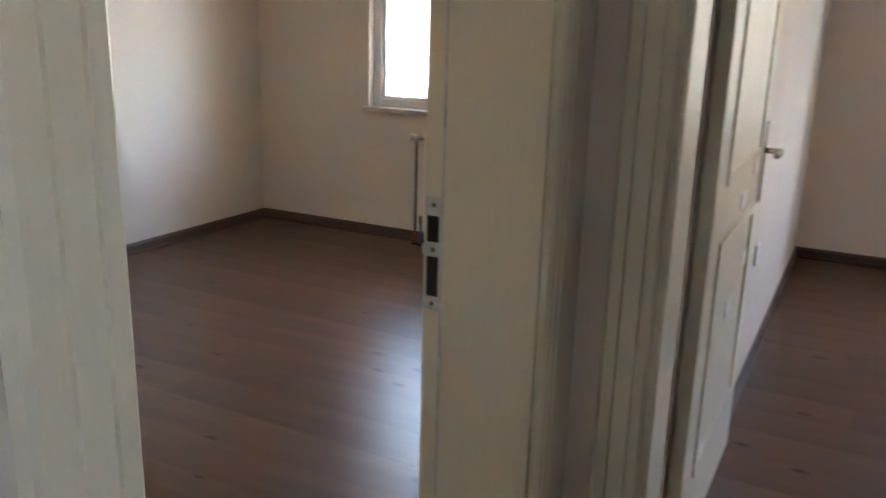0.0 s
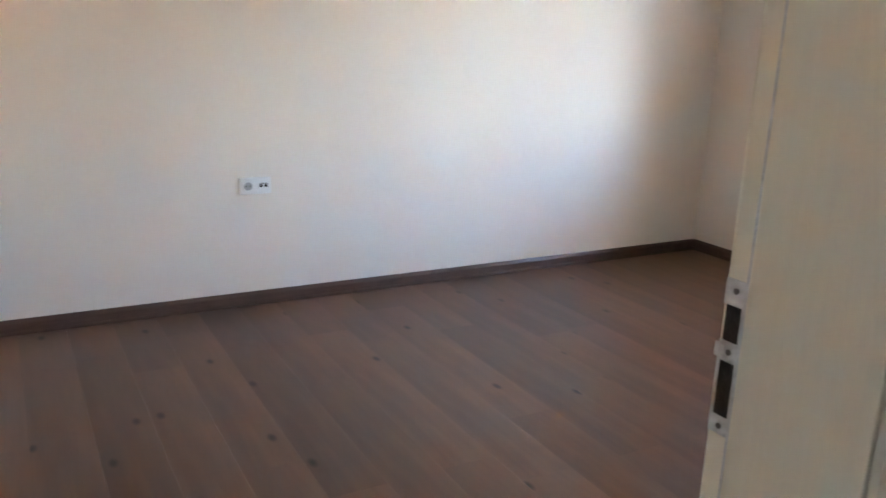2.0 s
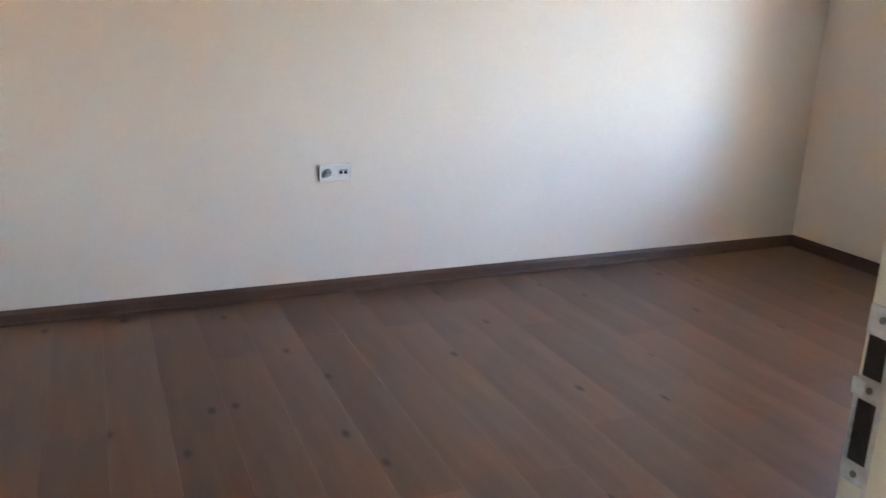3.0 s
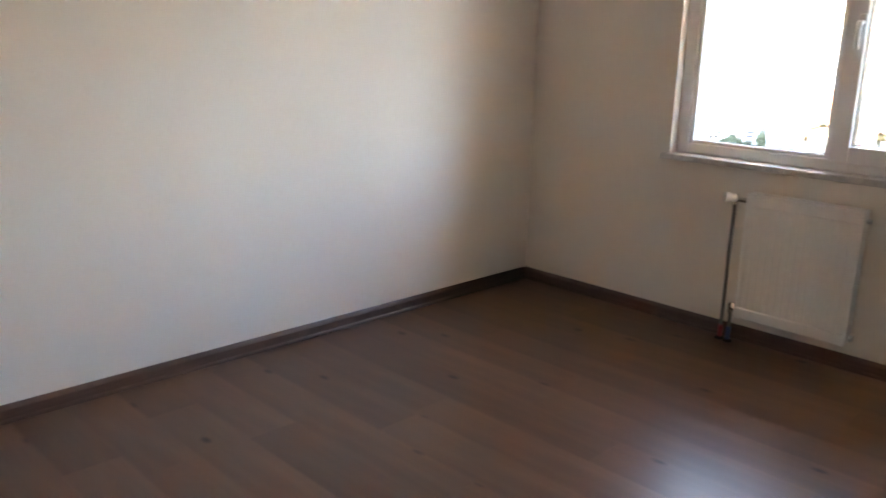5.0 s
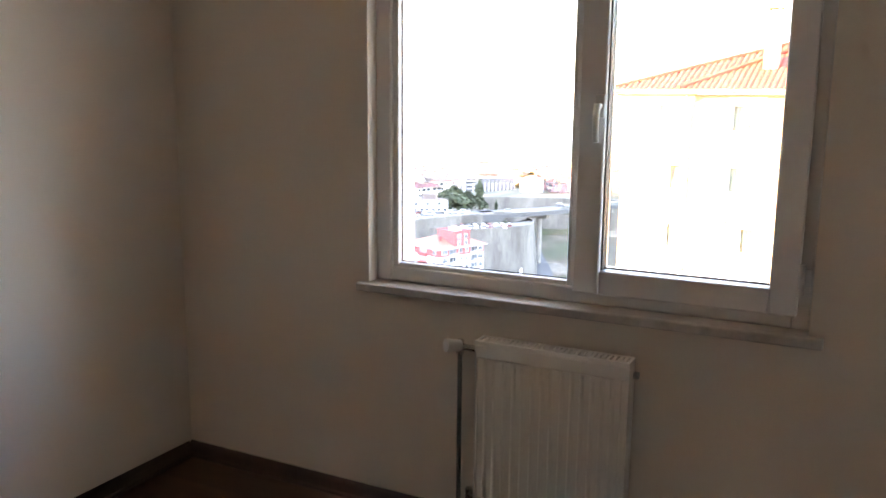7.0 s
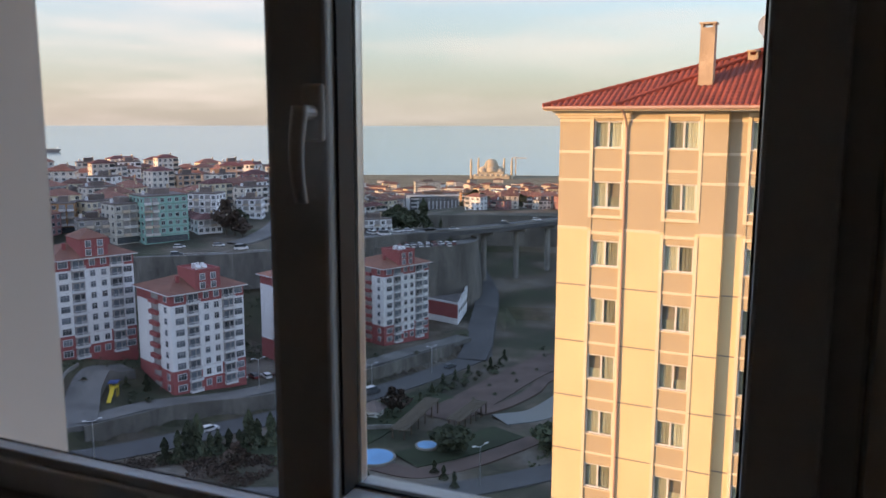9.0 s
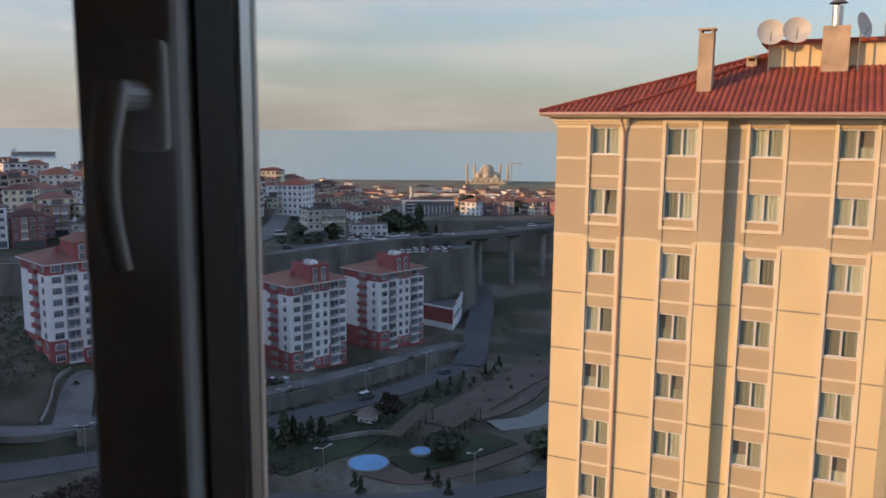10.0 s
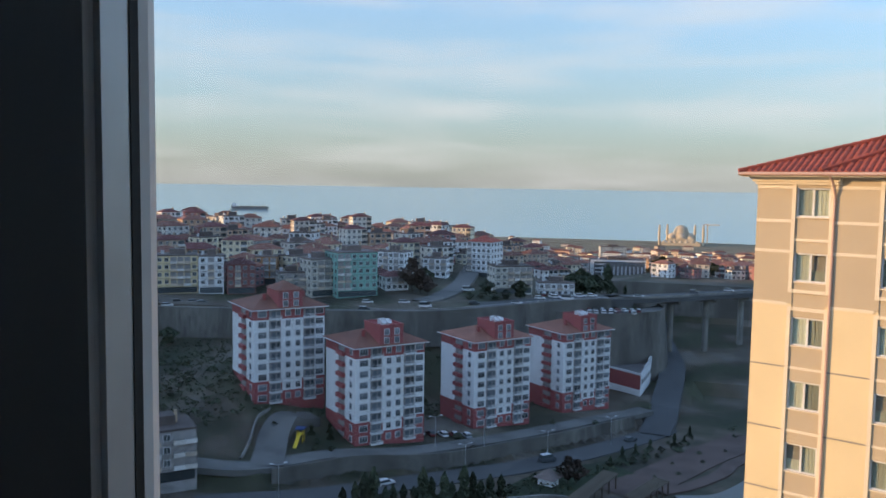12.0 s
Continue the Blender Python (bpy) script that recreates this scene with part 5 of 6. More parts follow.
def roof_mesh(w, d, z, kind, o=0.6):
    bm = bmesh.new()
    if kind == "flat":
        box(bm, -w / 2 - 0.1, -d / 2 - 0.1, z, w / 2 + 0.1, d / 2 + 0.1, z + 0.5)
        box(bm, -w / 6, -d / 6, z + 0.5, w / 5, d / 4, z + 2.6)
        return bm
    h = 0.23 * min(w, d)
    a, b, c, e = (bm.verts.new(p) for p in ((-w / 2 - o, -d / 2 - o, z), (w / 2 + o, -d / 2 - o, z), (w / 2 + o, d / 2 + o, z), (-w / 2 - o, d / 2 + o, z)))
    r = max(0.0, (w - d) / 2) + 0.3
    f, g = bm.verts.new((-r, 0, z + h)), bm.verts.new((r, 0, z + h))
    for fc in ((a, b, g, f), (b, c, g), (c, e, f, g), (e, a, f), (e, c, b, a)):
        bm.faces.new(fc)
    return bm


def window_grid(w, d, n, step, side_step, seed):
    """Places of a house's windows, front and sides: a matrix for each, and whether a balcony fits there."""
    r = random.Random(seed)
    nf, ns = max(2, int(w / step)), max(1, int(d / side_step))
    bays = {i for i in range(nf) if r.random() < 0.4}
    for k in range(n):
        z = 2.9 * k + 1.55
        for i in range(nf):
            yield Matrix.Translation((-w / 2 + w * (i + 0.5) / nf, -d / 2 - 0.002, z)), i in bays and k > 0
        for i in range(ns):
            y = -d / 2 + d * (i + 0.5) / ns
            for sx, turn in ((1, 90), (-1, -90)):
                yield Matrix.Translation((sx * (w / 2 + 0.002), y, z)) @ pose(0, 0, 0, 0, 0, turn), False


def build_house(w, d, n, kind, detail, wall_mat=None, roof_mat=None, label="", name="house"):
    """A town house of n storeys; its front is towards -y."""
    ho = thing(name, label, "house", "houses of the hillside town")
    hgt = 2.9 * n
    part("wall", boxes((-w / 2, -d / 2, -7, w / 2, d / 2, hgt)), wall_mat or M_HOUSE, ho)
    part("roof", roof_mesh(w, d, hgt, kind), M_ROOFFELT if kind == "flat" else (roof_mat or M_TILEO), ho)
    seed = int(w * 7 + d * 3 + n)
    if detail > 1:
        for m, bay in window_grid(w, d, n, 2.5, 3.2, seed):
            if bay:
                b = piece("balcony", balcony_me, ho)
                b.matrix_basis = m @ Matrix.Translation((0, 0, -1.45))
                piece("recess", recess_shade_me, b)
            else:
                fr = piece("window", pane_frame, ho)
                fr.matrix_basis = m
                piece("pane", pane_small, fr)
        for k in range(1, n):
            part("floor_band", boxes((-w / 2 - 0.06, -d / 2 - 0.06, 2.9 * k - 0.12, w / 2 + 0.06, -d / 2 - 0.004, 2.9 * k + 0.06)), M_CONC, ho)
        if n > 3:
            part("shop_front", boxes((-w / 2 + 0.4, -d / 2 - 0.12, 0.1, w / 2 - 0.4, -d / 2 - 0.075, 2.4)), M_PANE, ho, "dark glazed shop front")
    else:
        frames, panes, slabs = bmesh.new(), bmesh.new(), bmesh.new()
        for m, bay in window_grid(w, d, n, 2.9, 3.6, seed):
            if bay:
                box(slabs, -1.5, -1.1, -1.55, 1.5, 0, -0.65, m)
                box(panes, -1.35, -0.05, -0.65, 1.35, 0.0, 0.9, m)
            else:
                box(frames, -0.78, -0.05, -0.8, 0.78, 0.0, 0.8, m)
                box(panes, -0.66, -0.09, -0.68, -0.05, -0.052, 0.68, m)
                box(panes, 0.05, -0.09, -0.68, 0.66, -0.052, 0.68, m)
        for nm, bm, mt in (("window_frames", frames, M_FRAMEW), ("window_panes", panes, M_PANE), ("balconies", slabs, M_BALC)):
            if len(bm.verts):
                part(nm, bm, mt, ho)
            else:
                bm.free()
    top = hgt + (0.5 if kind == "flat" else 0.8)
    part("chimney", boxes((w / 5, -0.4, top, w / 5 + 0.7, 0.3, hgt + 0.23 * min(w, d) + 0.9)), M_CHIM, ho)
    if kind == "flat":
        part("water_tank", tube(bmesh.new(), (-w / 3, 0.5, hgt + 0.5), (-w / 3, 0.5, hgt + 1.9), 0.6, n=10), M_FRAMEW, ho)
    return ho


sets = {2: [], 1: []}
for det, sizes in ((2, ((11, 9, 3, "hip"), (13, 10, 4, "flat"), (9, 9, 2, "hip"), (15, 11, 5, "hip"), (12, 10, 4, "hip"))),
                   (1, ((11, 9, 3, "hip"), (13, 10, 4, "flat"), (10, 9, 2, "hip"), (14, 11, 4, "hip"), (17, 10, 3, "hip"), (9, 8, 2, "flat"), (12, 9, 5, "hip")))):
    for i, (w, d, n, kind) in enumerate(sizes):
        words = {"hip": "under a brownish tiled roof", "flat": "with a flat concrete roof"}[kind]
        size = {2: "low", 3: "three-storey", 4: "four-storey", 5: "tall"}[n]
        sets[det].append((build_house(w, d, n, kind, det, roof_mat=ROOFS[i % 4], label=f"{size} plastered town house {words}"), max(w, d)))
used = {1: set(), 2: set()}
FRONT = [  # bearing, distance, width, depth, storeys, roof, wall, turn, words
    (54.0, 335, 15.5, 10, 5, "flat", M_CREAM, 2, "cream five-storey house with shops beside the highway"),
    (51.75, 334, 9.5, 10, 5, "flat", M_BWHITE, 0, "white five-storey house with blue-grey balconies beside the highway"),
    (49.8, 333, 11, 10, 4, "hip", M_BRICKRED, 4, "dark red four-storey house under a dark roof"),
    (48.0, 352, 9, 9, 4, "flat", M_OCHRE, -8, "ochre four-storey house behind the front row"),
    (46.4, 330, 11, 10, 3, "flat", M_GREYR, 8, "grey three-storey house with a flat roof"),
    (44.5, 328, 11, 12, 5, "flat", M_PALE, 24, "pale five-storey house beside the turquoise block"),
    (52.8, 392, 20, 12, 3, "hip", M_OCHRE, 10, "wide brick-coloured house under a dark roof"),
    (57.3, 337, 14, 10, 4, "hip", M_GREYR, 0, "grey four-storey house beside the highway"),
    (39.2, 340, 10, 9, 2, "hip", M_BWHITE, 20, "low white house beside the climbing street"),
    (36.2, 378, 11, 10, 3, "flat", M_BWHITE, -10, "white three-storey house at the corner of a street"),
    (32.8, 405, 13, 14, 6, "hip", M_BWHITE, -25, "white and brick six-storey house with an orange roof"),
    (31.0, 356, 17, 11, 4, "flat", M_PALE, 20, "beige four-storey house above the forecourt"),
    (27.8, 366, 16, 9, 2, "flat", M_BWHITE, 10, "low white workshop beside the forecourt"),
]
taken = [(*polar(42.2, 328), 14), (*polar(23.75, 620), 26), (*polar(23.75, 570), 24), (*polar(23.75, 530), 22), (*polar(23.75, 490), 18), (*polar(21.3, 660), 14), (*polar(24.1, 1000), 24), (*polar(21.2, 700), 12), (-535, 1500, 110)]
taken += [(*polar(a, d), w * 0.55) for a, d, w, *rest in FRONT]
taken += [(*polar(lerp(d, [312, 325, 350, 385, 430], [37.2, 35.8, 34.6, 34.0, 33.6]), d), 5) for d in range(312, 430, 8)]


def put_house(az, d, det, pick=None):
    x, y = polar(az, d)
    i = tw_rnd.randrange(len(sets[det])) if pick is None else pick
    ob, r = sets[det][i]
    r *= 0.46
    for (px, py, pr) in taken:
        if (px - x) ** 2 + (py - y) ** 2 < (pr + r) ** 2:
            return False
    taken.append((x, y, r))
    m = pose(x, y, ground_z(x, y) - 0.2, 0, 0, az + tw_rnd.choice((-28, -12, 0, 15, 30, 42)) + tw_rnd.uniform(-6, 6))
    if i not in used[det]:
        used[det].add(i)
        ob.matrix_basis = m
    else:
        copy_thing(ob, m)
    return True


az = 56.0
while az < 64:
    put_house(az, highway_d(az) + tw_rnd.uniform(24, 28), 2)
    az += tw_rnd.uniform(2.0, 3.0)
for k in range(900):
    az, d = tw_rnd.uniform(34, 64), 340 + 230 * tw_rnd.random() ** 0.9
    if az < 38 and d < 390:
        continue
    put_house(az, d, 2 if d < 372 else 1)
for k in range(260):
    az, d = tw_rnd.uniform(13, 36), tw_rnd.uniform(440, 680)
    if az > 26 or d > 500:
        put_house(az, d, 1, tw_rnd.choice((0, 2, 5, 4)) if az < 29 else None)
for det in sets:
    for i, (ob, r) in enumerate(sets[det]):
        if i not in used[det]:
            put_house(30 + 3 * i, 640 + 30 * i, det, i)


def place(ob, az, d, turn=0, lift=-0.2):
    x, y = polar(az, d)
    ob.matrix_basis = pose(x, y, ground_z(x, y) + lift, 0, 0, az + turn)
    return ob


place(build_house(17, 14, 6, "flat", 2, M_TURQ, label="turquoise six-storey block with balconies above the highway", name="turquoise_block"), 42.2, 328, 22)
for (a, d, w, dp, n, kind, wall, turn, words) in FRONT:
    place(build_house(w, dp, n, kind, 2, wall, M_TILE if n == 6 else M_TILED, label=words), a, d, turn)
of = place(build_house(39, 18, 4, "flat", 1, M_PIPE, label="long dark office building with white upright fins", name="office_building"), 23.75, 620, 8)
for i in range(11):
    part("fin", boxes((-12 + i * 2.9, -9.9, 0, -11.1 + i * 2.9, -9.1, 7.5)), M_FRAMEW, of)
part("roof_edge", boxes((-20, -9.7, 11.0, 20, -9.05, 12.3)), M_FRAMEW, of)
part("end_wall", boxes((-20.2, -9.6, 0, -17.6, -9.06, 11)), M_BWHITE, of)
place(build_house(31, 14, 5, "flat", 1, M_PALE, label="long pale block in the evening light beyond the town", name="long_block"), 24.1, 1000, 10, 4)
place(build_house(12, 11, 4, "flat", 1, M_OCHRE, label="ochre four-storey house beyond the viaduct"), 21.2, 700, 12)
single("town_wall", wall_along([polar(a, d) for a, d in ((24.6, 424), (22, 425), (19, 425), (15, 425), (10, 425))], -47.2, 20, 0.8), M_RETAIN, "long stained retaining wall below the town", "wall", "structure")

# the far quarters down to the shore, too many to count
verts, faces, slots = [], [], []
for k in range(1000):
    az, d = tw_rnd.uniform(7.0, 37), 640 + (900 if k % 12 == 0 else 600) * tw_rnd.random() ** 1.1
    x, y = polar(az, d)
    w, dp, h = tw_rnd.uniform(9, 22), tw_rnd.uniform(8, 13), tw_rnd.choice((5, 6, 8, 9, 12))
    r = max(w, dp) * 0.55
    if any((px - x) ** 2 + (py - y) ** 2 < (pr + r) ** 2 for px, py, pr in taken):
        continue
    taken.append((x, y, r))
    m = pose(x, y, ground_z(x, y), 0, 0, az + tw_rnd.uniform(-40, 40))
    q = len(verts)
    top = 0.22 * dp if tw_rnd.random() < 0.75 else 0.4
    for (u, v, z) in ((-1, -1, -5), (1, -1, -5), (1, 1, -5), (-1, 1, -5), (-1, -1, h), (1, -1, h), (1, 1, h), (-1, 1, h)):
        verts.append(m @ Vector((u * w / 2, v * dp / 2, z)))
    faces += [(q, q + 1, q + 5, q + 4), (q + 1, q + 2, q + 6, q + 5), (q + 2, q + 3, q + 7, q + 6), (q + 3, q, q + 4, q + 7)]
    slots += [0] * 4
    e = len(verts)
    for (u, v, z) in ((-1.08, -1.1, h), (1.08, -1.1, h), (1.08, 1.1, h), (-1.08, 1.1, h), (-0.5, 0, h + top), (0.5, 0, h + top)):
        verts.append(m @ Vector((u * w / 2, v * dp / 2, z)))
    faces += [(e, e + 1, e + 5, e + 4), (e + 1, e + 2, e + 5), (e + 2, e + 3, e + 4, e + 5), (e + 3, e, e + 4), (e + 3, e + 2, e + 1, e)]
    slots += [1] * 5
    for f in range(int(h // 2.9)):
        for c in range(int(w // 3.2)):
            b = len(verts)
            xc = -w / 2 + 1.8 + c * 3.2
            for (u, z) in ((-0.6, 0.9), (0.6, 0.9), (0.6, 2.3), (-0.6, 2.3)):
                verts.append(m @ Vector((xc + u, -dp / 2 - 0.05, z + 2.9 * f)))
            faces.append((b, b + 1, b + 2, b + 3))
            slots.append(2)
me = bpy.data.meshes.new("far_town")
me.from_pydata(verts, [], faces)
for material in (M_FARWALL, M_TILEO, M_PANE):
    me.materials.append(material)
me.polygons.foreach_set("material_index", slots)
tagged(new("far_town", me), "distant plastered houses with brownish roofs down to the shore", "town", kind="stuff")

place(build_house(13, 11, 4, "flat", 2, M_RECESS, label="grey unfinished four-storey house below the road"), 54.9, 192, 10)

# mosque with four minarets on the shore
mo = thing("mosque", "large pale stone mosque with a dome and four minarets", "mosque", m=pose(-535, 1500, -109, 0, 0, 20) @ Matrix.Scale(1.15, 4))
part("hall", boxes((-20, -20, -2, 20, 20, 13)), M_STONE, mo)


def dome(bm, x, y, z, r, n=20, rings=7):
    prev = None
    for k in range(rings + 1):
        a = math.pi / 2 * k / rings
        row = [bm.verts.new((x + r * math.cos(a) * math.cos(2 * math.pi * i / n), y + r * math.cos(a) * math.sin(2 * math.pi * i / n), z + r * math.sin(a))) for i in range(n)]
        if prev:
            for i in range(n):
                bm.faces.new((prev[i], prev[(i + 1) % n], row[(i + 1) % n], row[i]))
        prev = row
    return bm


part("drum", tube(bmesh.new(), (0, 0, 13), (0, 0, 22.5), 12.2, n=24), M_STONE, mo)
part("dome", dome(bmesh.new(), 0, 0, 22.5, 11.5), M_STONE, mo, "grey lead dome", True)
for x, y in ((-13, 0), (13, 0), (0, -13), (0, 13)):
    part("half_dome", dome(bmesh.new(), x, y, 13, 8.5), M_STONE, mo, "", True)
for x, y in ((-15, -15), (15, -15), (-15, 15), (15, 15)):
    part("corner_dome", dome(bmesh.new(), x, y, 12.5, 5), M_STONE, mo, "", True)
part("gallery", boxes((-30, -27, -2, 30, 20, 6.5)), M_STONE, mo)
for k in range(7):
    part("gallery_dome", dome(bmesh.new(), -26 + k * 8.6, -24, 6.4, 3.4, 12, 4), M_STONE, mo, "", True)
for x, y in ((-34, -18), (34, -18), (-22, 24), (22, 24)):
    bm = tube(bmesh.new(), (x, y, -2), (x, y, 31), 2.0, 1.7, n=12)
    tube(bm, (x, y, 21), (x, y, 22.5), 2.9, n=12)
    tube(bm, (x, y, 31), (x, y, 35.5), 1.7, 0.1, n=12)
    part("minaret", bm, M_STONE, mo)
cr = thing("tower_crane", "thin tower crane beside the mosque", "crane", m=pose(-505, 1560, -109, 0, 0, 10))
part("mast", boxes((-0.8, -0.8, 0, 0.8, 0.8, 42)), M_CHIM, cr)
part("jib", boxes((-9, -0.7, 38, 22, 0.7, 39.4)), M_CHIM, cr)

sx, sy_ = polar(49.3, 2590)
sh = thing("cargo_ship", "long low cargo ship far out at sea", "ship", m=pose(sx, sy_, -87.2, 0, 0, 40))
bm = profile(bmesh.new(), [(-60, 8), (58, 8), (50, 0), (-56, 0)], "y", -7, 7)
part("hull", bm, M_PIPE, sh)
part("bridge_house", boxes((-56, -6, 8, -44, 6, 18)), M_FRAMEW, sh)
part("hatch", boxes((-38, -5, 8, 46, 5, 9.5)), M_CHIM, sh)
part("mast", tube(bmesh.new(), (48, 0, 8), (48, 0, 17), 0.6, n=8), M_FRAMEW, sh)

# low red building beside the last block; its plan is a skewed rectangle
red_m = Matrix(((-0.95, -0.22, 0, -112.7), (0.30, 0.975, 0, 283.5), (0, 0, 1, -76.5), (0, 0, 0, 1)))
rb = thing("low_red_building", "low red and white building with dark flat roof, stepped parapets", "building")


def skew(*args):
    bm = boxes(*args)
    bm.transform(red_m)
    return bm


part("wall", skew((0, 0, 2.6, 22, 26, 8.2)), M_BRED, rb)
part("white_base", skew((-0.1, -0.1, -6, 22.1, 26.1, 2.6)), M_BWHITE, rb)
part("white_side", skew((-0.18, 0.3, 2.6, -0.02, 26, 8.0)), M_BWHITE, rb)
part("roof", skew((0.4, 0.4, 8.2, 21.6, 25.6, 8.35)), M_PIPE, rb, "dark felt flat roof")
part("parapet", skew((-0.3, -0.3, 8.2, 22.3, 0.35, 8.9)), M_FRAMEW, rb)
for (ya, yb, z) in ((0.36, 9, 8.9), (9.01, 18, 9.9), (18.01, 26.3, 10.9)):
    part("parapet", skew((-0.3, ya, 8.2, 0.35, yb, z)), M_FRAMEW, rb)
for k in range(5):
    part("window", skew((-0.26, 2 + k * 4.8, 4.2, -0.19, 4.4 + k * 4.8, 6.0)), M_PANE, rb)


# ---- cars ----
def build_car(label, van=False):
    ca = thing("car", label, "car", "cars on the roads")
    L, W, H1, H2 = (4.9, 1.9, 1.2, 2.2) if van else (4.3, 1.75, 0.85, 1.45)
    pts = [(-L / 2, 0.3), (L / 2, 0.3), (L / 2, H1 - 0.15), (L / 2 - 0.25, H1), (-L / 2, H1)]
    part("body", profile(bmesh.new(), pts, "y", -W / 2, W / 2), M_CAR, ca)
    top = [(-L / 2 + 0.15, H1), (L / 2 - (0.75 if van else 1.1), H1), (L / 2 - (1.3 if van else 1.75), H2), (-L / 2 + (0.25 if van else 0.7), H2)]
    part("cabin", profile(bmesh.new(), top, "y", -W / 2 + 0.1, W / 2 - 0.1), M_PANE, ca)
    part("car_roof", boxes((-L / 2 + 0.3, -W / 2 + 0.12, H2 - 0.06, L / 2 - 1.75, W / 2 - 0.12, H2 + 0.03)), M_CAR, ca)
    for x in (-L / 2 + 0.8, L / 2 - 0.85):
        for y in (-W / 2, W / 2 - 0.2):
            part("wheel", tube(bmesh.new(), (x, y, 0.32), (x, y + 0.2, 0.32), 0.32, n=12), M_GASKET, ca)
    return ca


car = build_car("small car on the asphalt road")
van = build_car("white van on the asphalt road", True)
first = {car: True, van: True}


def put_car(kind, x, y, z, turn):
    m = pose(x, y, z, 0, 0, turn)
    if first.pop(kind, False):
        kind.matrix_basis = m
    else:
        copy_thing(kind, m)


for i, a in enumerate((59.5, 57.8, 56.2, 54.6, 52.3, 47.4, 41.2, 36.9, 33.4, 30.4, 28.8, 27.7, 26.9, 26.0, 25.2, 22.0, 18.4, 16.2)):
    off = 3.6 if i % 3 else -3.8
    x, y = polar(a, highway_d(a) + off)
    put_car(van if i in (1, 7, 12) else car, x, y, -44.9, a + 8 * math.sin(i))
for i, (x, y) in enumerate(((-103.5, 196), (-121.5, 148), (-96, 236))):
    put_car(van if i == 0 else car, x, y, ground_z(x, y) + 0.35, 68)
for i in range(5):
    x, y = -137 + i * 2.6, 181 + i * 2.2
    put_car(car, x, y, ground_z(x, y) + 0.1, 150)
for i in range(16):
    a, d = 28.5 - 0.42 * (i % 8), highway_d(28) + 24 + 6 * (i // 8)
    x, y = polar(a, d)
    put_car(car, x, y, ground_z(x, y) + 0.05, a + 80)


for i, (a, d) in enumerate(((55.2, 317), (53.9, 316), (52.9, 315.5), (46, 312), (41, 309), (38.4, 309))):
    put_car(car, *polar(a, d), -44.75, a + 6 * math.sin(i))
put_car(van, *polar(33.9, 340), ground_z(*polar(33.9, 340)) + 0.5, 50)
for i in range(16):
    x, y = -141 + (i % 8) * 2.4 + tw_rnd.uniform(-0.3, 0.3), 291 + (i % 8) * 1.6 + 6 * (i // 8)
    put_car(car, x, y, -48.93, 118 + tw_rnd.uniform(-4, 4))


# ---- trees and shrubs ----
def crown_mesh(name, n, shape, material, seed):
    """Many small leaf clumps spread through a crown; shape gives radius at a height from 0 to 1."""
    r = random.Random(seed)
    verts, faces = [], []
    while len(faces) < n:
        h = r.random()
        rad = shape(h) * (0.55 + 0.5 * math.sqrt(r.random())) * (0.8 + 0.35 * math.sin(9 * h + seed))
        a = r.uniform(0, 2 * math.pi)
        c = Vector((rad * math.cos(a), rad * math.sin(a), h))
        s = r.uniform(0.05, 0.12)
        u = Vector((r.gauss(0, 1), r.gauss(0, 1), r.gauss(0, 0.7))).normalized()
        v = u.orthogonal().normalized()
        b = len(verts)
        for k in range(4):
            t = k * math.pi / 2
            verts.append(c + s * (u * math.cos(t) + v * math.sin(t) * r.uniform(0.5, 1)))
        faces.append((b, b + 1, b + 2, b + 3))
    me = bpy.data.meshes.new(name)
    me.from_pydata(verts, [], faces)
    me.materials.append(material)
    return me


def build_tree(name, label, category, shape, material, h, w, trunk, seed, n=420):
    t = thing(name, label, category, "trees and shrubs of the valley")
    me = crown_mesh("crown", n, shape, material, seed)
    for v in me.vertices:
        v.co = Vector((v.co.x * w, v.co.y * w, trunk + v.co.z * (h - trunk)))
    piece("crown", me, t)
    bm = tube(bmesh.new(), (0, 0, -0.5), (0, 0, trunk + (h - trunk) * 0.7), 0.035 * h * 0.7, 0.05, n=7)
    for k in range(4):
        a = k * 1.7
        z = trunk + (h - trunk) * (0.15 + 0.12 * k)
        tube(bm, (0, 0, z), (w * 0.3 * math.cos(a), w * 0.3 * math.sin(a), z + 0.12 * h), 0.07, 0.03, n=5)
    part("trunk", bm, M_BARK, t)
    return t


cone = lambda h: 0.5 * (1 - h) ** 0.8 + 0.02
ball = lambda h: 0.5 * math.sin(math.pi * min(0.98, h * 0.9 + 0.08)) ** 0.6
kinds = {
    "conifer": build_tree("conifer", "dark green conifer in a row beside the road", "tree", cone, M_LEAF, 7.5, 4.2, 0.5, 1, 500),
    "tree": build_tree("tree", "broad dark evergreen tree in the park", "tree", ball, M_LEAF, 8.0, 8.0, 1.4, 2, 600),
    "shrub": build_tree("shrub", "dark shrub on the scrubby slope", "shrub", ball, M_LEAF, 2.4, 3.4, 0.2, 3, 220),
    "brown": build_tree("tree", "leafless brownish tree beside the road", "tree", ball, M_BROWNTREE, 6.5, 5.0, 1.4, 4, 420),
}
started = set()


def plant(kind, x, y, size=1.0):
    m = pose(x, y, ground_z(x, y), 0, 0, tw_rnd.uniform(0, 360)) @ Matrix.Diagonal((size, size, size * tw_rnd.uniform(0.85, 1.15), 1))
    ob = kinds[kind]
    if kind not in started:
        started.add(kind)
        ob.matrix_basis = m
    else:
        c = copy_thing(ob, m)
        c.matrix_basis = m


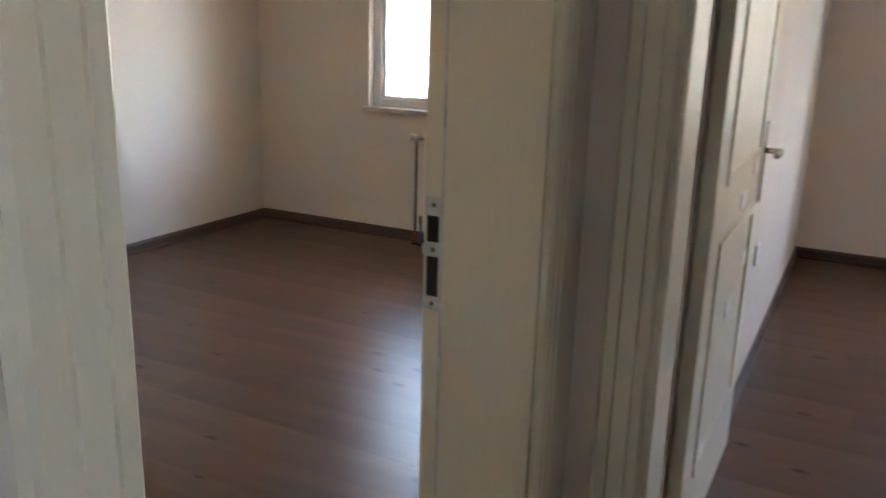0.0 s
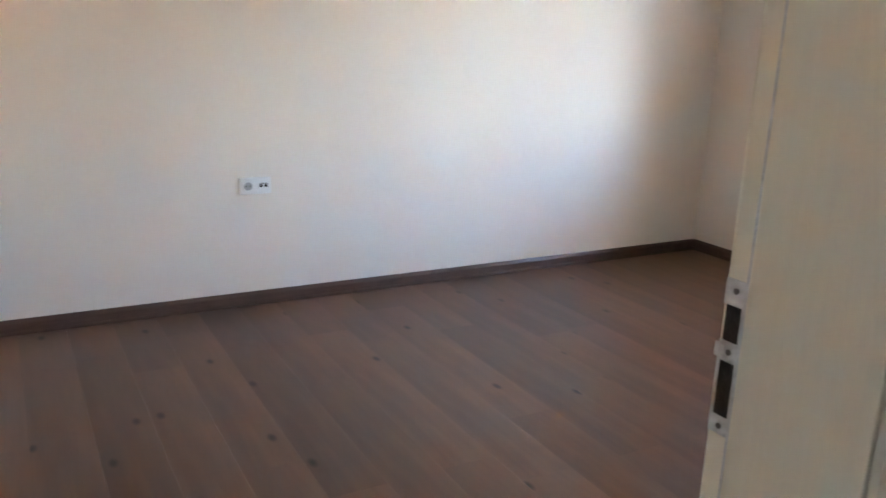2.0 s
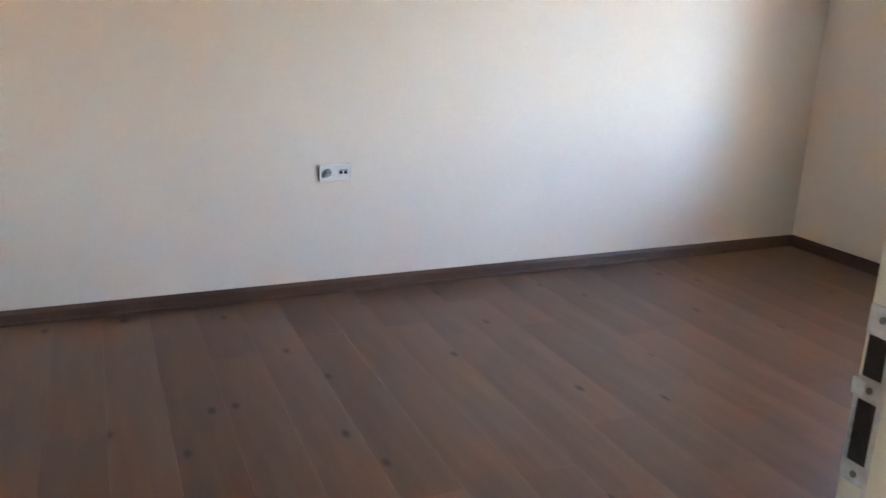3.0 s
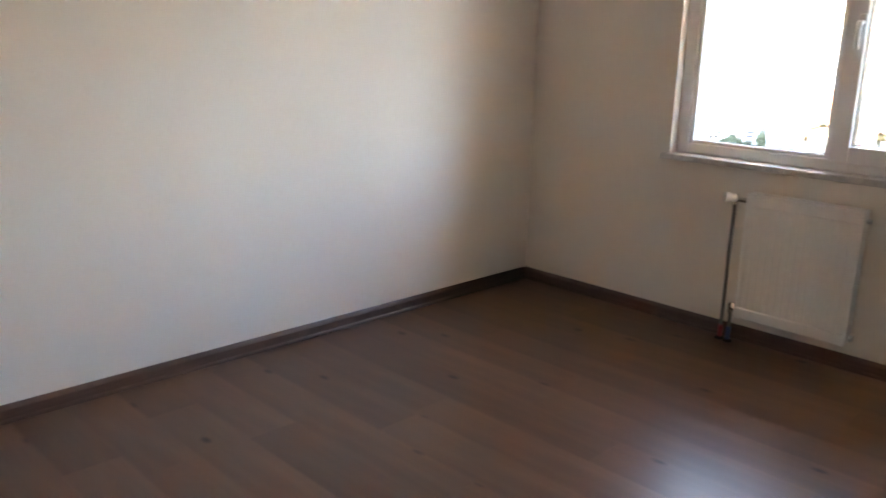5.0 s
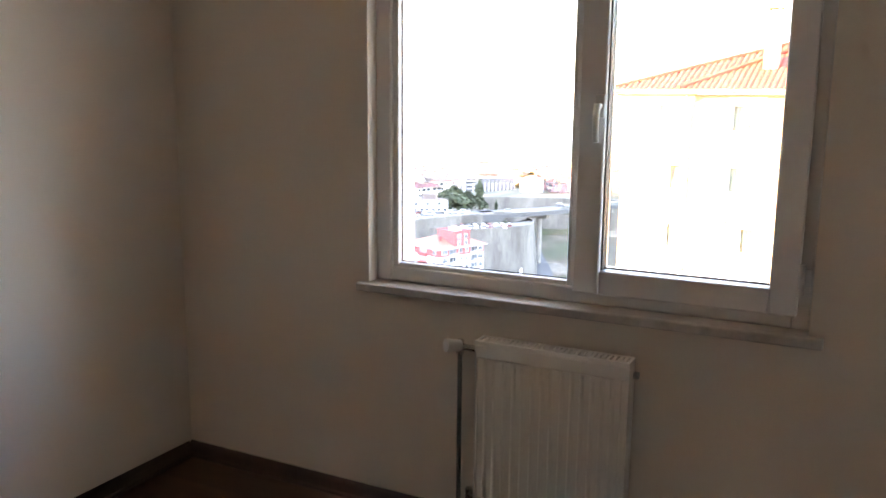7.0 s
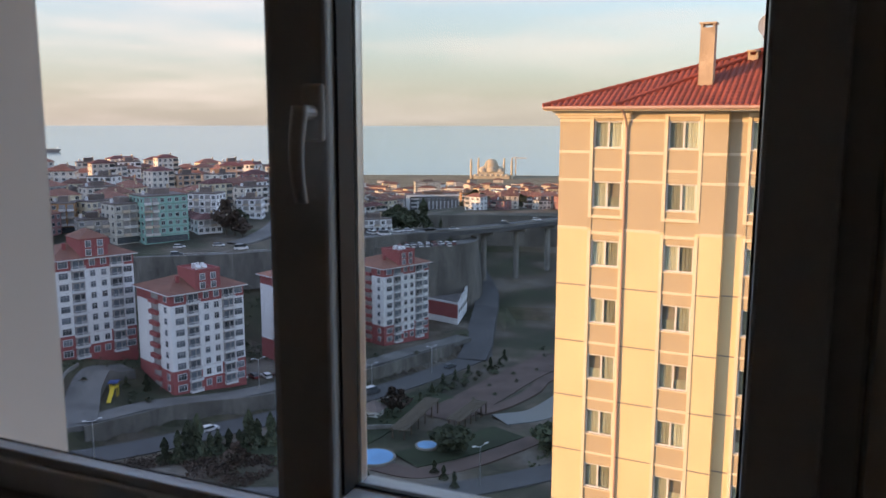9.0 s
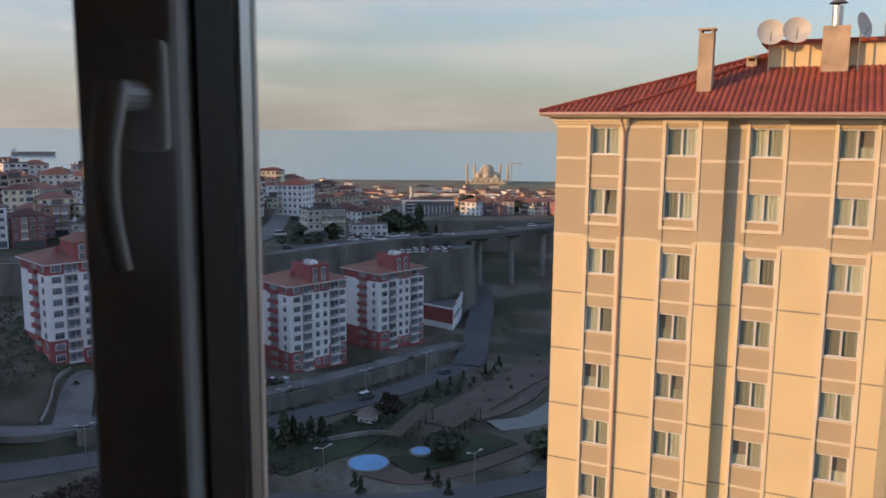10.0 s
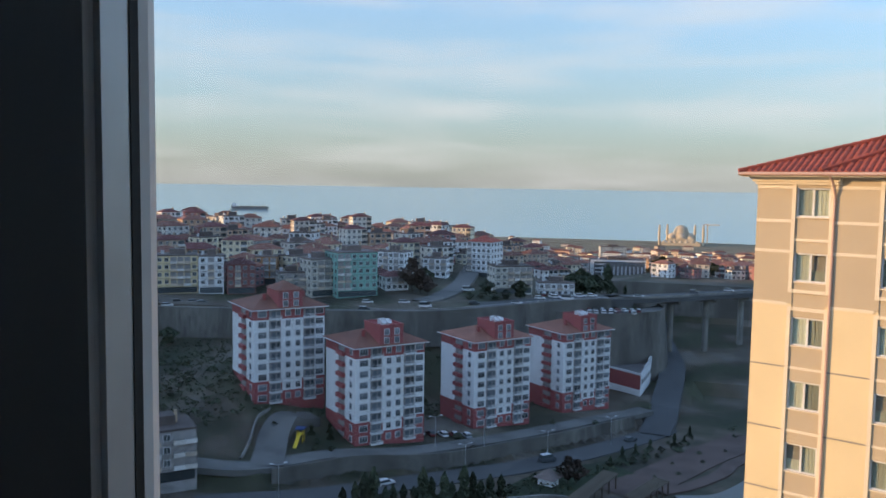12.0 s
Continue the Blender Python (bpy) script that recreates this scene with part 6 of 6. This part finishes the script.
for i in range(17):
    t = i / 16
    plant("conifer", -116 + 20 * t + tw_rnd.uniform(-1, 1), 127 + 32 * t, tw_rnd.uniform(0.7, 1.15))
for (x, y, s) in ((-65.5, 161.0, 0.95), (-63.2, 162.5, 0.8), (-45, 172, 0.9), (-41, 169, 0.8), (-47, 178, 0.6)):
    plant("tree", x, y, s)
for (x, y) in ((-75, 138), (-72, 135), (-63, 148), (-60, 146), (-56, 142), (-150, 158), (-147, 155), (-152, 153)):
    plant("conifer", x, y, 0.45)
for (x, y) in ((-90, 182), (-88.5, 184), (-101, 131)):
    plant("brown", x, y, 1.0)
for i in range(90):
    az, d = tw_rnd.uniform(12, 60), tw_rnd.uniform(172, 300)
    x, y = polar(az, d)
    tx = terrace_x(y)
    if d > highway_d(az) - 14 or tx - 34 < x < tx + 18 or (-116 < x < -88 and y > 235) or (-92 < x < -42 and y < 268):
        continue
    plant("shrub" if i % 4 else "tree", x, y, tw_rnd.uniform(0.5, 1.3))
for i in range(26):
    t = i / 25
    x, y = terrace_x(130 + 110 * t) + 19 + tw_rnd.uniform(-3, 3), 130 + 110 * t
    plant("shrub", x, y, tw_rnd.uniform(0.4, 0.9))
for (x, y) in ((-147, 150), (-144, 146), (-141, 149), (-119, 182), (-127, 186), (-108, 236), (-117, 224), (-160, 147)):
    plant("shrub", x, y, tw_rnd.uniform(0.6, 0.9))
for i in range(110):
    az, d = tw_rnd.uniform(9, 62), tw_rnd.uniform(352, 900)
    if az < 22 and d < 470:
        continue
    plant("tree" if i % 3 else "brown", *polar(az, d), tw_rnd.uniform(0.4, 0.8))
for (a, d, k, size) in ((26.6, 372, "tree", 1.2), (26.0, 380, "tree", 1.3), (25.4, 374, "tree", 1.0), (25.0, 390, "tree", 1.1), (24.2, 400, "conifer", 2.0), (23.0, 410, "conifer", 0.9), (22.4, 412, "conifer", 0.8),
                        (20.6, 520, "tree", 1.5), (20.2, 520, "tree", 1.3), (17.4, 560, "tree", 1.1), (17.0, 552, "tree", 1.0), (16.8, 565, "conifer", 1.2), (37.9, 333, "brown", 1.9), (37.3, 330, "brown", 1.7), (37.0, 340, "tree", 1.0), (36.8, 326, "brown", 1.3),
                        (33.0, 328, "shrub", 1.5), (32.0, 325, "shrub", 1.8), (31.2, 330, "shrub", 1.6), (30.2, 332, "tree", 0.9), (33.8, 322, "shrub", 1.2), (32.6, 335, "tree", 0.8)):
    plant(k, *polar(a, d), size)


# rough undergrowth on the slopes, too much to count
verts, faces = [], []
for k in range(9000):
    az, d = tw_rnd.uniform(11, 63), tw_rnd.uniform(165, 330)
    x, y = polar(az, d)
    tx = terrace_x(y)
    if tx - 36 < x < tx + 17 or (-118 < x < -86 and y > 230) or d > highway_d(az) - 10 or (-86 < x < -46 and y < 266) or (-140 < x < -106 and y > 262):
        continue
    if x > tx and noise.noise(Vector((x * 0.05, y * 0.05, 3))) < 0.12:
        continue
    z = ground_z(x, y)
    r = tw_rnd.uniform(0.35, 1.1)
    for q in range(5):
        c = Vector((x + tw_rnd.gauss(0, r * 0.5), y + tw_rnd.gauss(0, r * 0.5), z + tw_rnd.uniform(0.1, r * 1.1)))
        u = Vector((tw_rnd.gauss(0, 1), tw_rnd.gauss(0, 1), tw_rnd.gauss(0, 0.8))).normalized()
        v = u.orthogonal().normalized()
        b = len(verts)
        verts += [c + u * r * 0.45, c + v * r * 0.35, c - u * r * 0.45, c - v * r * 0.3]
        faces.append((b, b + 1, b + 2, b + 3))
me = bpy.data.meshes.new("undergrowth")
me.from_pydata(verts, [], faces)
me.materials.append(M_LEAF)
tagged(new("undergrowth", me), "dark scrub and brambles on the slopes", "undergrowth", kind="stuff")


# leafless brambles below the road and bushes on the bank beside the promenade
verts, faces = [], []
for k in range(2600):
    x, y = tw_rnd.uniform(-124, -93), tw_rnd.uniform(96, 140)
    if x < lerp(y, [96, 108, 130, 153], [-140, -134, -120, -111]) or y < lerp(x, [-124, -112, -98, -84], [92, 104, 121, 130]):
        continue
    if noise.noise(Vector((x * 0.12, y * 0.12, 8))) < -0.12:
        continue
    z, r = ground_z(x, y), tw_rnd.uniform(0.4, 1.0)
    for q in range(5):
        c = Vector((x + tw_rnd.gauss(0, r * 0.5), y + tw_rnd.gauss(0, r * 0.5), z + tw_rnd.uniform(0.1, r * 1.3)))
        u = Vector((tw_rnd.gauss(0, 1), tw_rnd.gauss(0, 1), tw_rnd.gauss(0, 0.8))).normalized()
        v = u.orthogonal().normalized()
        b = len(verts)
        verts += [c + u * r * 0.4, c + v * r * 0.3, c - u * r * 0.4, c - v * r * 0.25]
        faces.append((b, b + 1, b + 2, b + 3))
me = bpy.data.meshes.new("brambles")
me.from_pydata(verts, [], faces)
me.materials.append(M_BROWNTREE)
tagged(new("brambles", me), "leafless brown brambles on the bank below the road", "undergrowth", kind="stuff")
for i in range(22):
    t = i / 21
    plant("shrub" if i % 3 else "conifer", -88 + 5 * t + tw_rnd.uniform(-3.5, 3.5), 196 + 62 * t, tw_rnd.uniform(0.3, 0.6))
for (x, y) in ((-76, 205), (-72, 212), (-77, 221), (-71, 229), (-75, 238), (-70, 247)):
    plant("shrub", x, y, tw_rnd.uniform(0.3, 0.5))


# ---- street lamps, playground slide, road marks ----
def build_lamp():
    la = thing("street_lamp", "thin grey street lamp with two arms", "street lamp", "street lamps in the valley")
    part("pole", tube(bmesh.new(), (0, 0, -0.5), (0, 0, 8.5), 0.11, 0.07, n=8), M_SPACER, la)
    for s in (-1, 1):
        part("arm", tube(bmesh.new(), (0, 0, 8.4), (s * 1.6, 0, 8.9), 0.05, n=6), M_SPACER, la)
        part("lamp_head", boxes((s * 1.6 - 0.4, -0.15, 8.82, s * 1.6 + 0.4, 0.15, 9.0)), M_FRAMEW, la)
    return la


lamp = build_lamp()
spots = [(-131, 122), (-112, 168), (-104, 197), (-99, 228), (-52, 146), (-80, 134), (-118, 186), (-160, 118), (-126, 174)]
for i, (x, y) in enumerate(spots):
    m = pose(x, y, ground_z(x, y), 0, 0, 60)
    if i:
        copy_thing(lamp, m)
    else:
        lamp.matrix_basis = m
gx, gy = -150.5, 147.5
pg = thing("playground_slide", "yellow slide with a blue roofed tower", "slide", m=pose(gx, gy, ground_z(gx, gy), 0, 0, 30))
bm = bmesh.new()
box(bm, -0.5, -0.1, -0.05, 0.5, 5.2, 0.08, pose(0, -5.4, 0.2, 28, 0, 0))
part("chute", bm, M_YELLOW, pg)
part("tower_post", boxes((-0.9, -0.9, 0, -0.75, -0.75, 3.6), (0.75, -0.9, 0, 0.9, -0.75, 3.6), (-0.9, 0.75, 0, -0.75, 0.9, 3.6), (0.75, 0.75, 0, 0.9, 0.9, 3.6)), M_YELLOW, pg)
part("deck", boxes((-0.9, -0.9, 2.3, 0.9, 0.9, 2.45)), M_YELLOW, pg)
part("canopy", boxes((-1.2, -1.2, 3.6, 1.2, 1.2, 3.9)), M_BLUE, pg)
bm = ribbon([polar(a, highway_d(a), -45.14) for a in (70, 62, 55, 48, 42, 36, 31, 27, 23)], 0.35, skirt=0.05)
single("lane_line", bm, M_ROAD_LINE, "white painted line along the highway", "road marking", "structure")
bm = wall_along([polar(a, highway_d(a) - 7.2) for a in (68, 60, 54, 48, 42, 36, 31, 27, 24)], -44.2, 0.35, 0.15)
single("guard_rail", bm, M_SPACER, "grey steel guard rail along the highway", "guard rail", "structure")


# ---- laminate boards, the pieces of the floor ----
BW, BL, GAP = 0.193, 1.285, 0.0003
board_meshes = {}


def lay(x0, x1, y0, y1, seed):
    """Boards along x in staggered rows over a rectangle."""
    r = random.Random(seed)
    y = y1
    while y > y0 + 0.02:
        ya = max(y0, y - BW)
        x = x0 - r.uniform(0.1, 1.15)
        while x < x1 - 0.02:
            xa, xb = max(x0, x), min(x1, x + BL)
            if xb - xa > 0.03:
                key = (round(xb - xa, 3), round(y - ya, 3))
                if key not in board_meshes:
                    board_meshes[key] = mesh_of(boxes((GAP / 2, GAP / 2, -0.008, key[0] - GAP / 2, key[1] - GAP / 2, 0.0)), "plank", M_FLOOR)
                piece("plank", board_meshes[key], floor, (xa, ya, 0.0))
            x += BL
        y -= BW


lay(0.0, HX, -4.75, 0.0, 3)
lay(HX, 5.0, -6.2, D2Y0 + 0.1, 4)
lay(3.51, 6.2, D2Y0 + 0.1, 1.02, 6)
